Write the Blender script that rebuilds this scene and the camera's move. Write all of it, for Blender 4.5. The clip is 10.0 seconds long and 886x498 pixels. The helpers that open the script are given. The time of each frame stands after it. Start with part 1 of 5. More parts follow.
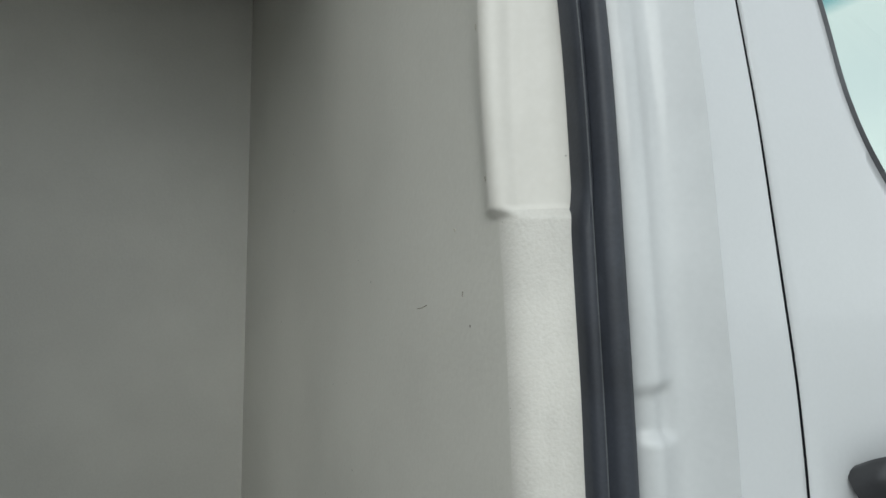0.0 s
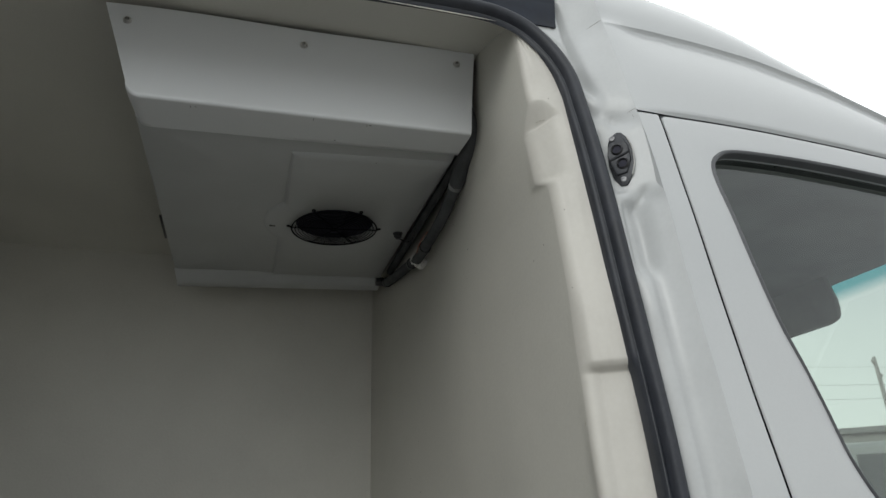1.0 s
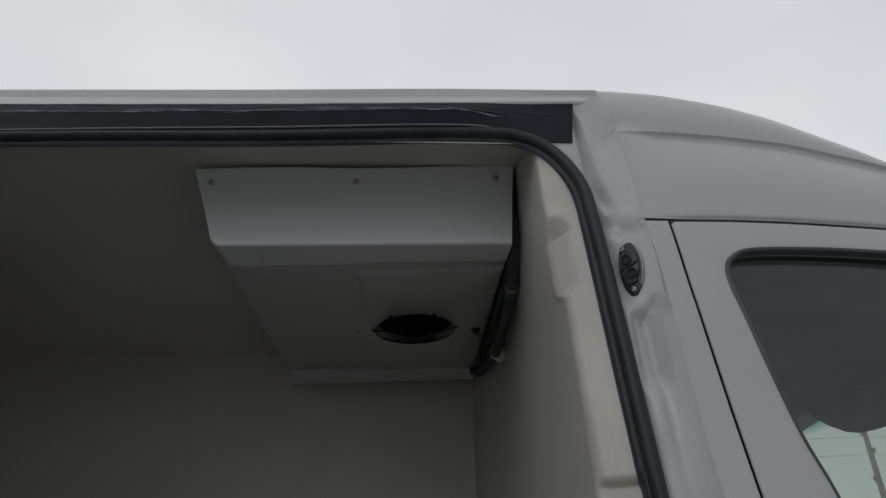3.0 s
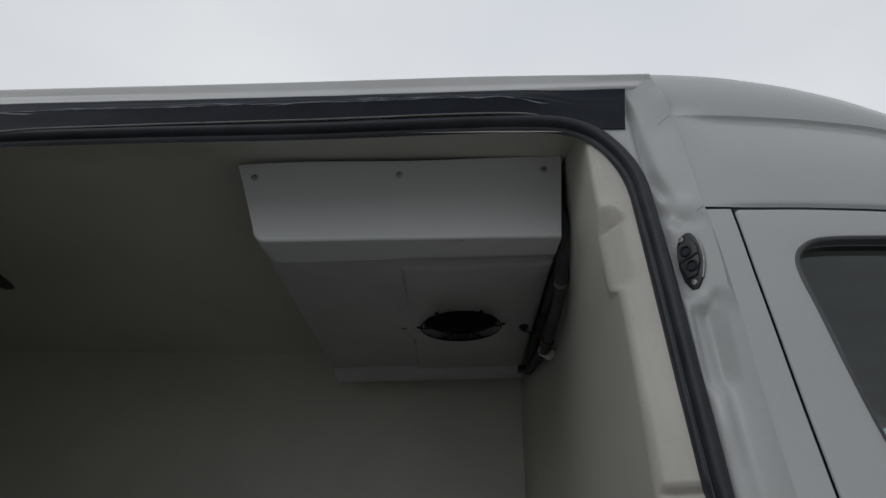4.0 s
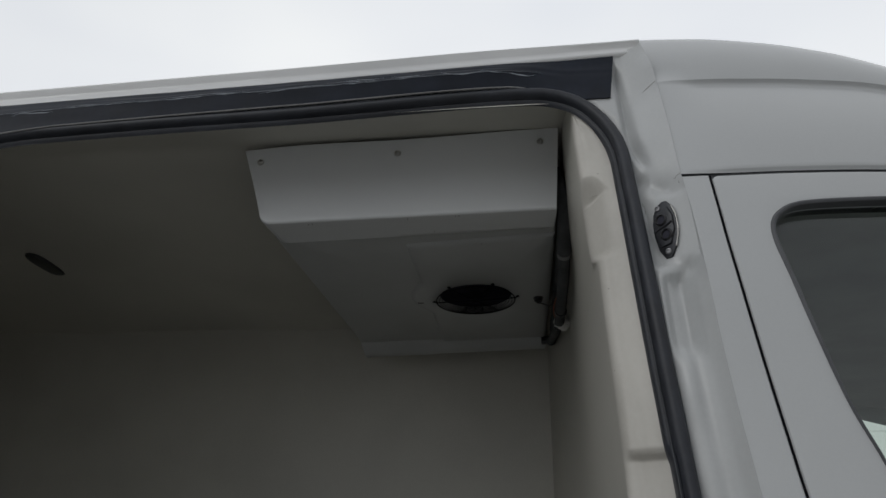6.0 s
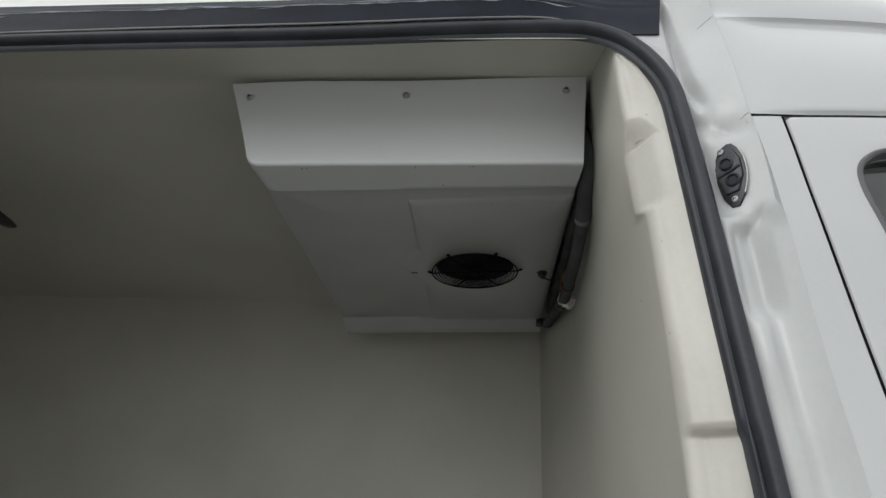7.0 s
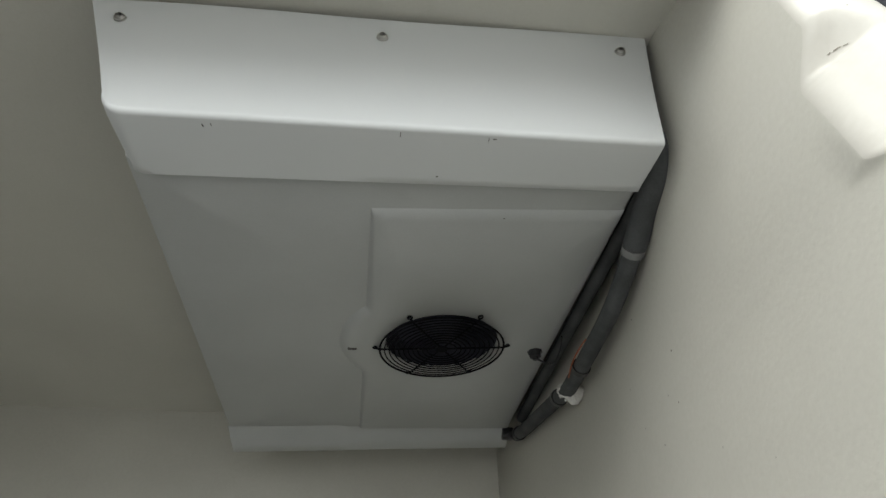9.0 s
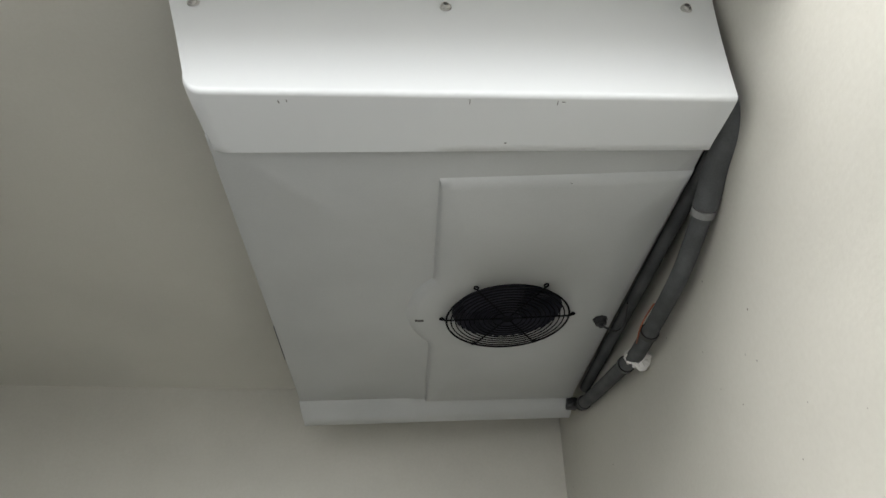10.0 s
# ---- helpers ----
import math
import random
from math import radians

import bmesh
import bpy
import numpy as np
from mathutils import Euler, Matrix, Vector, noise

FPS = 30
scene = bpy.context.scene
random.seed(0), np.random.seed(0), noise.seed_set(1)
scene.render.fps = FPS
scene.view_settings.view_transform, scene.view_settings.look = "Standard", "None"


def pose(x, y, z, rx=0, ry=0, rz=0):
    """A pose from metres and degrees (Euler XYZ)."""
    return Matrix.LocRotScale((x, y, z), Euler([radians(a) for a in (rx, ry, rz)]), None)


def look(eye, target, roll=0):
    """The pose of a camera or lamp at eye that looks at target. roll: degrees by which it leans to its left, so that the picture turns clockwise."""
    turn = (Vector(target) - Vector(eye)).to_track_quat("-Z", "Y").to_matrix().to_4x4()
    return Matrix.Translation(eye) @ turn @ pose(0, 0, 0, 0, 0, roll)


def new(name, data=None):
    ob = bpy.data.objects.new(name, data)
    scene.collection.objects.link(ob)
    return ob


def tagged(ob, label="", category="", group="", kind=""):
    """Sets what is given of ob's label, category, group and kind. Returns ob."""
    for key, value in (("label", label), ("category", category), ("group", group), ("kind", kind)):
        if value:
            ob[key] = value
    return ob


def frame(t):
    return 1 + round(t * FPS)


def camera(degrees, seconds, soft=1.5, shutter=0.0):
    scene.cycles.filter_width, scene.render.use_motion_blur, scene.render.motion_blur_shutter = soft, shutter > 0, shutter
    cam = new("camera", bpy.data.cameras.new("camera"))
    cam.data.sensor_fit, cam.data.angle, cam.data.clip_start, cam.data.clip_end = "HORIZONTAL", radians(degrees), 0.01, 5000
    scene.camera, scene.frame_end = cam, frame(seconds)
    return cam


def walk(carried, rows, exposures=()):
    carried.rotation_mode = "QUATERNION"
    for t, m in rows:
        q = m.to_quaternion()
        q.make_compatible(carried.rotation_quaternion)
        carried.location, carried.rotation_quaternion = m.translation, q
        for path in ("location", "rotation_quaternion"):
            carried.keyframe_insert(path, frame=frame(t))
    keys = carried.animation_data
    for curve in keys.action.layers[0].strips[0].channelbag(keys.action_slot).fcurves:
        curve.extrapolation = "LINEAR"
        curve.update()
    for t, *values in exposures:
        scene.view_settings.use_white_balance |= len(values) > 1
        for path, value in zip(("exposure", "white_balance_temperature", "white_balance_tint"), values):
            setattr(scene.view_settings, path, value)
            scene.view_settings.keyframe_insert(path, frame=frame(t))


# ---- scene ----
cam = camera(68.3, 10.0)
PATH = [
    (0, (-0.398, -0.554, 1.274), (0.37, 1.286, 1.432), 0.0),
    (0.2, (-0.445, -0.643, 1.305), (0.279, 1.2, 1.588), -0.9),
    (0.4, (-0.505, -0.711, 1.358), (0.198, 1.121, 1.745), -2.2),
    (0.5, (-0.544, -0.755, 1.369), (0.136, 1.061, 1.858), -2.0),
    (0.7, (-0.589, -0.835, 1.403), (0.023, 0.965, 2.023), -1.9),
    (0.8, (-0.610, -0.872, 1.417), (-0.029, 0.910, 2.116), -1.9),
    (1, (-0.636, -0.929, 1.432), (-0.101, 0.842, 2.192), -2.0),
    (1.2, (-0.621, -0.957, 1.439), (-0.166, 0.828, 2.219), -2.0),
    (1.5, (-0.54, -1.0, 1.454), (-0.184, 0.782, 2.29), 1.8),
    (1.7, (-0.476, -1.032, 1.461), (-0.148, 0.742, 2.324), 3.9),
    (2, (-0.411, -1.09, 1.473), (-0.127, 0.68, 2.359), 2.7),
    (2.2, (-0.399, -1.101, 1.478), (-0.154, 0.662, 2.39), 0.9),
    (2.5, (-0.403, -1.133, 1.485), (-0.202, 0.633, 2.402), -0.4),
    (3, (-0.414, -1.121, 1.49), (-0.335, 0.645, 2.425), -0.8),
    (3.2, (-0.429, -1.12, 1.496), (-0.425, 0.65, 2.427), -0.8),
    (4.3, (-0.391, -1.061, 1.505), (-0.494, 0.707, 2.434), 1.8),
    (4.5, (-0.361, -1.072, 1.502), (-0.542, 0.701, 2.409), 1.9),
    (5, (-0.295, -1.101, 1.498), (-0.574, 0.666, 2.394), 1.5),
    (5.2, (-0.281, -1.098, 1.5), (-0.564, 0.673, 2.386), 1.3),
    (6.3, (-0.255, -1.09, 1.493), (-0.491, 0.704, 2.345), 1.6),
    (6.5, (-0.265, -1.087, 1.484), (-0.522, 0.707, 2.33), 1.7),
    (6.7, (-0.299, -1.043, 1.477), (-0.545, 0.774, 2.275), 2.4),
    (6.8, (-0.322, -1.0, 1.476), (-0.553, 0.816, 2.283), 2.8),
    (7, (-0.374, -0.896, 1.483), (-0.518, 0.908, 2.334), 3.0),
    (7.2, (-0.438, -0.801, 1.502), (-0.475, 0.972, 2.426), 1.5),
    (7.3, (-0.462, -0.752, 1.511), (-0.446, 1.036, 2.406), 1.9),
    (7.5, (-0.481, -0.65, 1.524), (-0.482, 1.111, 2.474), 2.8),
    (7.6, (-0.481, -0.600, 1.529), (-0.481, 1.127, 2.539), 2.9),
    (7.7, (-0.481, -0.552, 1.535), (-0.436, 1.155, 2.576), 3.0),
    (7.8, (-0.478, -0.508, 1.544), (-0.386, 1.157, 2.649), 3.1),
    (8, (-0.463, -0.433, 1.568), (-0.328, 1.209, 2.703), 2.5),
    (8.2, (-0.469, -0.371, 1.581), (-0.257, 1.243, 2.743), 2.2),
    (8.3, (-0.480, -0.348, 1.586), (-0.220, 1.274, 2.728), 1.1),
    (8.5, (-0.511, -0.312, 1.594), (-0.193, 1.265, 2.783), -1.1),
    (8.7, (-0.538, -0.284, 1.596), (-0.23, 1.291, 2.788), -1.9),
    (9, (-0.571, -0.265, 1.61), (-0.365, 1.314, 2.82), -1.5),
    (9.5, (-0.605, -0.258, 1.605), (-0.548, 1.323, 2.829), -0.2),
    (10, (-0.613, -0.259, 1.584), (-0.537, 1.362, 2.753), -0.7),
]

EXPOSURE = [(0.0, 0.57, 6200, 3), (0.5, 0.64, 6300, 2), (0.6, 0.7, 6350, 3), (0.8, 0.7, 6400, 5), (1.0, 0.24, 6450, 6), (1.5, -0.08, 6550, 7), (2.0, -0.66, 6450, 7), (2.5, -0.94, 6400, 9), (3.0, -0.92, 6350, 9),
            (4.5, -0.83, 6300, 9), (5.0, -0.71, 6300, 9), (6.5, -0.66, 6400, 9), (6.7, -0.56, 6400, 9), (7.0, 0.4, 6500, 7), (7.5, 0.86, 6550, 7), (8.0, 1.04, 6550, 6), (8.5, 1.2, 6550, 6), (9.0, 1.45, 6550, 5),
            (9.5, 2.02, 6550, 8), (10.0, 2.03, 6550, 8)]
walk(cam, [(t, look(eye, target, roll)) for t, eye, target, roll in PATH], EXPOSURE)

# ---- world and sun: a bright overcast sky ----
world = bpy.data.worlds.new("overcast")
scene.world = world
world.use_nodes = True
wn, wl = world.node_tree.nodes, world.node_tree.links
wn.clear()
w_out, w_bg = wn.new("ShaderNodeOutputWorld"), wn.new("ShaderNodeBackground")
w_sky = wn.new("ShaderNodeTexSky")
w_sky.sky_type, w_sky.sun_disc = "NISHITA", False
w_sky.sun_elevation, w_sky.sun_rotation = radians(29), radians(-139)
w_co, w_map, w_noise, w_ramp = (wn.new("ShaderNodeTexCoord"), wn.new("ShaderNodeMapping"), wn.new("ShaderNodeTexNoise"), wn.new("ShaderNodeValToRGB"))
w_map.inputs["Scale"].default_value = (1.0, 1.0, 2.5)
w_noise.inputs["Scale"].default_value, w_noise.inputs["Detail"].default_value = 1.3, 3.0
w_ramp.color_ramp.elements[0].position, w_ramp.color_ramp.elements[0].color = 0.3, (0.86, 0.88, 0.93, 1)
w_ramp.color_ramp.elements[1].position, w_ramp.color_ramp.elements[1].color = 0.72, (1.06, 1.06, 1.05, 1)
w_dim, w_mix = wn.new("ShaderNodeMix"), wn.new("ShaderNodeMix")
w_dim.data_type = w_mix.data_type = "RGBA"
w_dim.blend_type = "MULTIPLY"
w_dim.inputs["Factor"].default_value = 1.0
w_dim.inputs["B"].default_value = (0.1, 0.1, 0.1, 1)
w_mix.inputs["Factor"].default_value = 0.93
wl.new(w_co.outputs["Generated"], w_map.inputs["Vector"])
wl.new(w_map.outputs["Vector"], w_noise.inputs["Vector"])
wl.new(w_noise.outputs["Fac"], w_ramp.inputs["Fac"])
wl.new(w_sky.outputs["Color"], w_dim.inputs["A"])
wl.new(w_dim.outputs["Result"], w_mix.inputs["A"])
wl.new(w_ramp.outputs["Color"], w_mix.inputs["B"])
# the cloud is thinner, and the sky brighter, beyond the van and in the haze low down
w_sep, w_lift, w_glow = wn.new("ShaderNodeSeparateXYZ"), wn.new("ShaderNodeMapRange"), wn.new("ShaderNodeVectorMath")
w_lift.inputs["From Min"].default_value, w_lift.inputs["From Max"].default_value = -0.7, 0.7
w_lift.inputs["To Min"].default_value, w_lift.inputs["To Max"].default_value = 0.64, 1.2
w_glow.operation = "SCALE"
wl.new(w_co.outputs["Generated"], w_sep.inputs["Vector"])
wl.new(w_sep.outputs["Y"], w_lift.inputs["Value"])
wl.new(w_mix.outputs["Result"], w_glow.inputs[0])
w_haze, w_both = wn.new("ShaderNodeMapRange"), wn.new("ShaderNodeMath")
w_haze.interpolation_type = "SMOOTHSTEP"
w_haze.inputs["From Min"].default_value, w_haze.inputs["From Max"].default_value = 0.0, 0.55
w_haze.inputs["To Min"].default_value, w_haze.inputs["To Max"].default_value = 1.15, 1.0
w_both.operation = "MULTIPLY"
wl.new(w_sep.outputs["Z"], w_haze.inputs["Value"])
wl.new(w_lift.outputs["Result"], w_both.inputs[0])
wl.new(w_haze.outputs["Result"], w_both.inputs[1])
wl.new(w_both.outputs["Value"], w_glow.inputs["Scale"])
wl.new(w_glow.outputs["Vector"], w_bg.inputs["Color"])
w_bg.inputs["Strength"].default_value = 1.2
wl.new(w_bg.outputs["Background"], w_out.inputs["Surface"])

sun_data = bpy.data.lights.new("sun", "SUN")
sun_data.energy, sun_data.angle, sun_data.color = 0.6, radians(34), (1.0, 0.98, 0.95)
sun = new("sun", sun_data)
sun.matrix_world = look((-5.2, -4.9, 5.4), (-0.5, 0.5, 1.5))


# ---- materials ----
def material(name, base, rough=0.5, metal=0.0, vary=0.06, grain=180.0, patch=3.0, bump=0.15, dist=0.001, coat=0.0, tint=None, tint_at=(0.55, 0.75), specks=0.0, gloss=None, few=(0.81, 0.84)):
    """Principled surface with variation at two scales and a fine relief; tint: colour of stains with a shape of their own."""
    m = bpy.data.materials.new(name)
    m.use_nodes = True
    n, l = m.node_tree.nodes, m.node_tree.links
    p = n["Principled BSDF"]
    co = n.new("ShaderNodeTexCoord")
    big, fine = n.new("ShaderNodeTexNoise"), n.new("ShaderNodeTexNoise")
    big.inputs["Scale"].default_value, big.inputs["Detail"].default_value = patch, 5.0
    fine.inputs["Scale"].default_value, fine.inputs["Detail"].default_value = grain, 3.0
    for t in (big, fine):
        l.new(co.outputs["Object"], t.inputs["Vector"])
    ramp = n.new("ShaderNodeValToRGB")
    lo = tuple(c * (1 - vary) for c in base)
    hi = tuple(min(1.0, c * (1 + vary)) for c in base)
    ramp.color_ramp.elements[0].position, ramp.color_ramp.elements[0].color = 0.3, (*lo, 1)
    ramp.color_ramp.elements[1].position, ramp.color_ramp.elements[1].color = 0.7, (*hi, 1)
    ramp.color_ramp.interpolation = "EASE"
    l.new(big.outputs["Fac"], ramp.inputs["Fac"])
    colour = ramp.outputs["Color"]
    mix = n.new("ShaderNodeMix")
    mix.data_type, mix.blend_type = "RGBA", "OVERLAY"
    mix.inputs["Factor"].default_value = min(1.0, vary * 1.5)
    l.new(colour, mix.inputs["A"])
    desat = n.new("ShaderNodeRGBToBW")
    l.new(fine.outputs["Color"], desat.inputs["Color"])
    l.new(desat.outputs["Val"], mix.inputs["B"])
    colour = mix.outputs["Result"]
    if tint:
        st, sr = n.new("ShaderNodeTexNoise"), n.new("ShaderNodeMapRange")
        st.inputs["Scale"].default_value, st.inputs["Detail"].default_value, st.inputs["Roughness"].default_value = patch * 4.3, 8.0, 0.7
        sr.inputs["From Min"].default_value, sr.inputs["From Max"].default_value = tint_at
        l.new(co.outputs["Object"], st.inputs["Vector"])
        l.new(st.outputs["Fac"], sr.inputs["Value"])
        mt = n.new("ShaderNodeMix")
        mt.data_type = "RGBA"
        mt.inputs["B"].default_value = (*tint, 1)
        l.new(sr.outputs["Result"], mt.inputs["Factor"])
        l.new(colour, mt.inputs["A"])
        colour = mt.outputs["Result"]
    if specks:
        vo, near, pick, both, ms = (n.new("ShaderNodeTexVoronoi"), n.new("ShaderNodeMapRange"), n.new("ShaderNodeMapRange"), n.new("ShaderNodeMath"), n.new("ShaderNodeMix"))
        vo.inputs["Scale"].default_value = specks
        near.inputs["From Min"].default_value, near.inputs["From Max"].default_value, near.inputs["To Min"].default_value, near.inputs["To Max"].default_value = 0.05, 0.09, 1.0, 0.0
        both.operation = "MULTIPLY"
        l.new(co.outputs["Object"], vo.inputs["Vector"])
        l.new(vo.outputs["Distance"], near.inputs["Value"])
        bw = n.new("ShaderNodeRGBToBW")
        l.new(vo.outputs["Color"], bw.inputs["Color"])
        pick.inputs["From Min"].default_value, pick.inputs["From Max"].default_value = few
        l.new(bw.outputs["Val"], pick.inputs["Value"])
        l.new(near.outputs["Result"], both.inputs[0])
        l.new(pick.outputs["Result"], both.inputs[1])
        ms.data_type = "RGBA"
        ms.inputs["B"].default_value = (0.18, 0.165, 0.14, 1)
        l.new(both.outputs["Value"], ms.inputs["Factor"])
        l.new(colour, ms.inputs["A"])
        colour = ms.outputs["Result"]
    l.new(colour, p.inputs["Base Color"])
    rr = n.new("ShaderNodeMapRange")
    rr.inputs["To Min"].default_value, rr.inputs["To Max"].default_value = max(0.03, rough - 0.08), min(1.0, rough + 0.08)
    l.new(big.outputs["Fac"], rr.inputs["Value"])
    l.new(rr.outputs["Result"], p.inputs["Roughness"])
    p.inputs["Metallic"].default_value = metal
    p.inputs["Specular IOR Level"].default_value = gloss if gloss is not None else 0.5 if rough < 0.7 else 0.25
    p.inputs["Coat Weight"].default_value = coat
    p.inputs["Coat Roughness"].default_value = 0.08
    b = n.new("ShaderNodeBump")
    b.inputs["Strength"].default_value, b.inputs["Distance"].default_value = bump, dist
    l.new(fine.outputs["Fac"], b.inputs["Height"])
    l.new(b.outputs["Normal"], p.inputs["Normal"])
    return m


def pane(name, tint, band=None):
    """A thin glass pane: clear, slightly tinted, with a mirror gloss; band: (colour, z from, z to) of a shade strip."""
    m = bpy.data.materials.new(name)
    m.use_nodes = True
    n, l = m.node_tree.nodes, m.node_tree.links
    n.remove(n["Principled BSDF"])
    clear, gloss, mix, fres = (n.new("ShaderNodeBsdfTransparent"), n.new("ShaderNodeBsdfGlossy"), n.new("ShaderNodeMixShader"), n.new("ShaderNodeLayerWeight"))
    power, scale = n.new("ShaderNodeMath"), n.new("ShaderNodeMath")
    power.operation, scale.operation = "POWER", "MULTIPLY_ADD"
    power.inputs[1].default_value, scale.inputs[1].default_value, scale.inputs[2].default_value = 3.5, 0.5, 0.085
    l.new(fres.outputs["Facing"], power.inputs[0])
    l.new(power.outputs["Value"], scale.inputs[0])
    clear.inputs["Color"].default_value = (*tint, 1)
    gloss.inputs["Roughness"].default_value = 0.01
    if band:
        co, sep, mr, mx = n.new("ShaderNodeTexCoord"), n.new("ShaderNodeSeparateXYZ"), n.new("ShaderNodeMapRange"), n.new("ShaderNodeMix")
        mx.data_type = "RGBA"
        l.new(co.outputs["Object"], sep.inputs["Vector"])
        l.new(sep.outputs["Z"], mr.inputs["Value"])
        mr.inputs["From Min"].default_value, mr.inputs["From Max"].default_value = band[1], band[2]
        l.new(mr.outputs["Result"], mx.inputs["Factor"])
        mx.inputs["A"].default_value, mx.inputs["B"].default_value = (*tint, 1), (*band[0], 1)
        l.new(mx.outputs["Result"], clear.inputs["Color"])
    l.new(scale.outputs["Value"], mix.inputs["Fac"])
    l.new(clear.outputs["BSDF"], mix.inputs[1])
    l.new(gloss.outputs["BSDF"], mix.inputs[2])
    l.new(mix.outputs["Shader"], n["Material Output"].inputs["Surface"])
    return m


PAINT = material("white_paint", (0.515, 0.528, 0.533), 0.32, vary=0.03, grain=260, patch=2.2, bump=0.03, coat=0.5)
RAIL = material("rail_enamel", (0.74, 0.745, 0.745), 0.35, vary=0.04, grain=180, patch=5, bump=0.05, coat=0.5)
FRAME_PAINT = material("frame_paint", (0.52, 0.532, 0.533), 0.36, vary=0.04, grain=140, patch=9, bump=0.05, coat=0.35, tint=(0.43, 0.44, 0.43), tint_at=(0.72, 0.95))
LINING = material("lining_gelcoat", (0.54, 0.526, 0.474), 0.42, vary=0.05, grain=130, patch=2.6, bump=0.28, dist=0.0015, tint=(0.42, 0.40, 0.35), tint_at=(0.72, 0.95), specks=38.0)
CARGO_FLOOR = material("floor_sheet", (0.18, 0.177, 0.17), 0.6, vary=0.15, grain=150, patch=4, bump=0.4)
CEILING = material("ceiling_gelcoat", (0.62, 0.605, 0.545), 0.45, vary=0.05, grain=160, patch=1.6, bump=0.2, dist=0.0012)
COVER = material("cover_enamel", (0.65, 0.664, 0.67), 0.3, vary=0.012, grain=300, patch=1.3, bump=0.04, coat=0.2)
# darker than the cover's white: the underside's shade is in this colour
SHADED_PLASTIC = material("unit_plastic_shaded", (0.46, 0.47, 0.465), 0.42, vary=0.045, grain=320, patch=4, bump=0.06)
RUBBER = material("seal_rubber", (0.025, 0.028, 0.036), 0.5, vary=0.25, grain=240, patch=14, bump=0.15, tint=(0.05, 0.054, 0.063), tint_at=(0.6, 0.9))
SEAL_GLINT = material("crest_glint", (0.085, 0.089, 0.095), 0.6, vary=0.25, grain=240, patch=14, bump=0.15)
TRIM = material("window_rubber", (0.085, 0.088, 0.094), 0.45, vary=0.15, grain=200, patch=10, bump=0.1)
TAPE = material("tape_film", (0.013, 0.017, 0.027), 0.5, vary=0.2, grain=60, patch=11, bump=0.2, dist=0.001, gloss=0.2)
# pale colour for the glints along the dark film's creases
FILM_GLINT = material("film_glint", (0.30, 0.33, 0.37), 0.4, vary=0.25, grain=90, patch=30, bump=0.3)
FOAM = material("pipe_foam", (0.085, 0.088, 0.09), 0.85, vary=0.2, grain=350, patch=18, bump=0.5, dist=0.001)
GUARD = material("guard_wire", (0.007, 0.007, 0.009), 0.75, gloss=0.05, vary=0.2, grain=260, patch=20, bump=0.1)
BLACK = material("black_plastic", (0.02, 0.02, 0.022), 0.3, vary=0.2, grain=260, patch=20, bump=0.12)
DARK = material("dark_inside", (0.05, 0.05, 0.064), 0.75, gloss=0.05, vary=0.2, grain=100, patch=10)
LATCH = material("worn_black_steel", (0.035, 0.037, 0.042), 0.35, metal=0.4, vary=0.3, grain=170, patch=25, bump=0.3, tint=(0.16, 0.16, 0.17), tint_at=(0.6, 0.85))
STEEL = material("screw_steel", (0.55, 0.54, 0.52), 0.34, metal=0.9, vary=0.12, grain=300, patch=60, bump=0.1)
SCREW_WORN = material("worn_screw", (0.30, 0.30, 0.31), 0.45, metal=0.7, vary=0.25, grain=300, patch=60, bump=0.2)
WHITE_FOAM = material("white_foam", (0.72, 0.71, 0.68), 0.7, vary=0.08, grain=220, patch=30, bump=0.5, dist=0.002)
GREY_TAPE = material("grey_tape", (0.2, 0.2, 0.2), 0.5, vary=0.15, grain=200, patch=30, bump=0.3)
ORANGE = material("orange_wire", (0.33, 0.10, 0.05), 0.5, vary=0.15, grain=200, patch=30)
CABIN = material("cabin_cloth", (0.5, 0.5, 0.5), 0.9, vary=0.07, grain=420, patch=5, bump=0.4)
VISOR = material("visor_vinyl", (0.52, 0.52, 0.52), 0.75, vary=0.06, grain=380, patch=8, bump=0.3)
DASH = material("dashboard_plastic", (0.06, 0.065, 0.07), 0.6, vary=0.15, grain=300, patch=6, bump=0.3)
CONCRETE = material("yard_concrete", (0.27, 0.266, 0.257), 0.85, vary=0.16, grain=40, patch=0.35, bump=0.5, dist=0.004, tint=(0.21, 0.206, 0.2), tint_at=(0.6, 0.85))
# pole concrete made lighter, the haze before it worked into the colour
POLE_HAZED = material("pole_concrete_hazed", (0.66, 0.65, 0.62), 0.85, vary=0.15, grain=30, patch=2, bump=0.4)
# plaster and roof sheet are paled: distance haze put into the base colour
WALLING = material("far_wall_hazed", (0.62, 0.61, 0.58), 0.8, vary=0.1, grain=12, patch=0.6, bump=0.3)
ROOFING = material("far_roof_hazed", (0.50, 0.50, 0.49), 0.7, vary=0.08, grain=3, patch=0.5)
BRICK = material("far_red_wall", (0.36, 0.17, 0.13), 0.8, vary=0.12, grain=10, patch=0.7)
LAMP = material("lamp_lens", (0.05, 0.052, 0.05), 0.4, vary=0.2, grain=200, patch=30)
FAR_GLASS = material("vehicle_glass", (0.22, 0.23, 0.24), 0.15, vary=0.1, grain=20, patch=2, bump=0.02)
ROAD_GREY = material("grey_car_paint", (0.20, 0.205, 0.21), 0.3, vary=0.05, grain=200, patch=3, bump=0.03, coat=0.6)
# cable lifted from black to carry the same haze
CABLE = material("cable_sheath", (0.22, 0.22, 0.225), 0.7, vary=0.1, grain=40, patch=3)
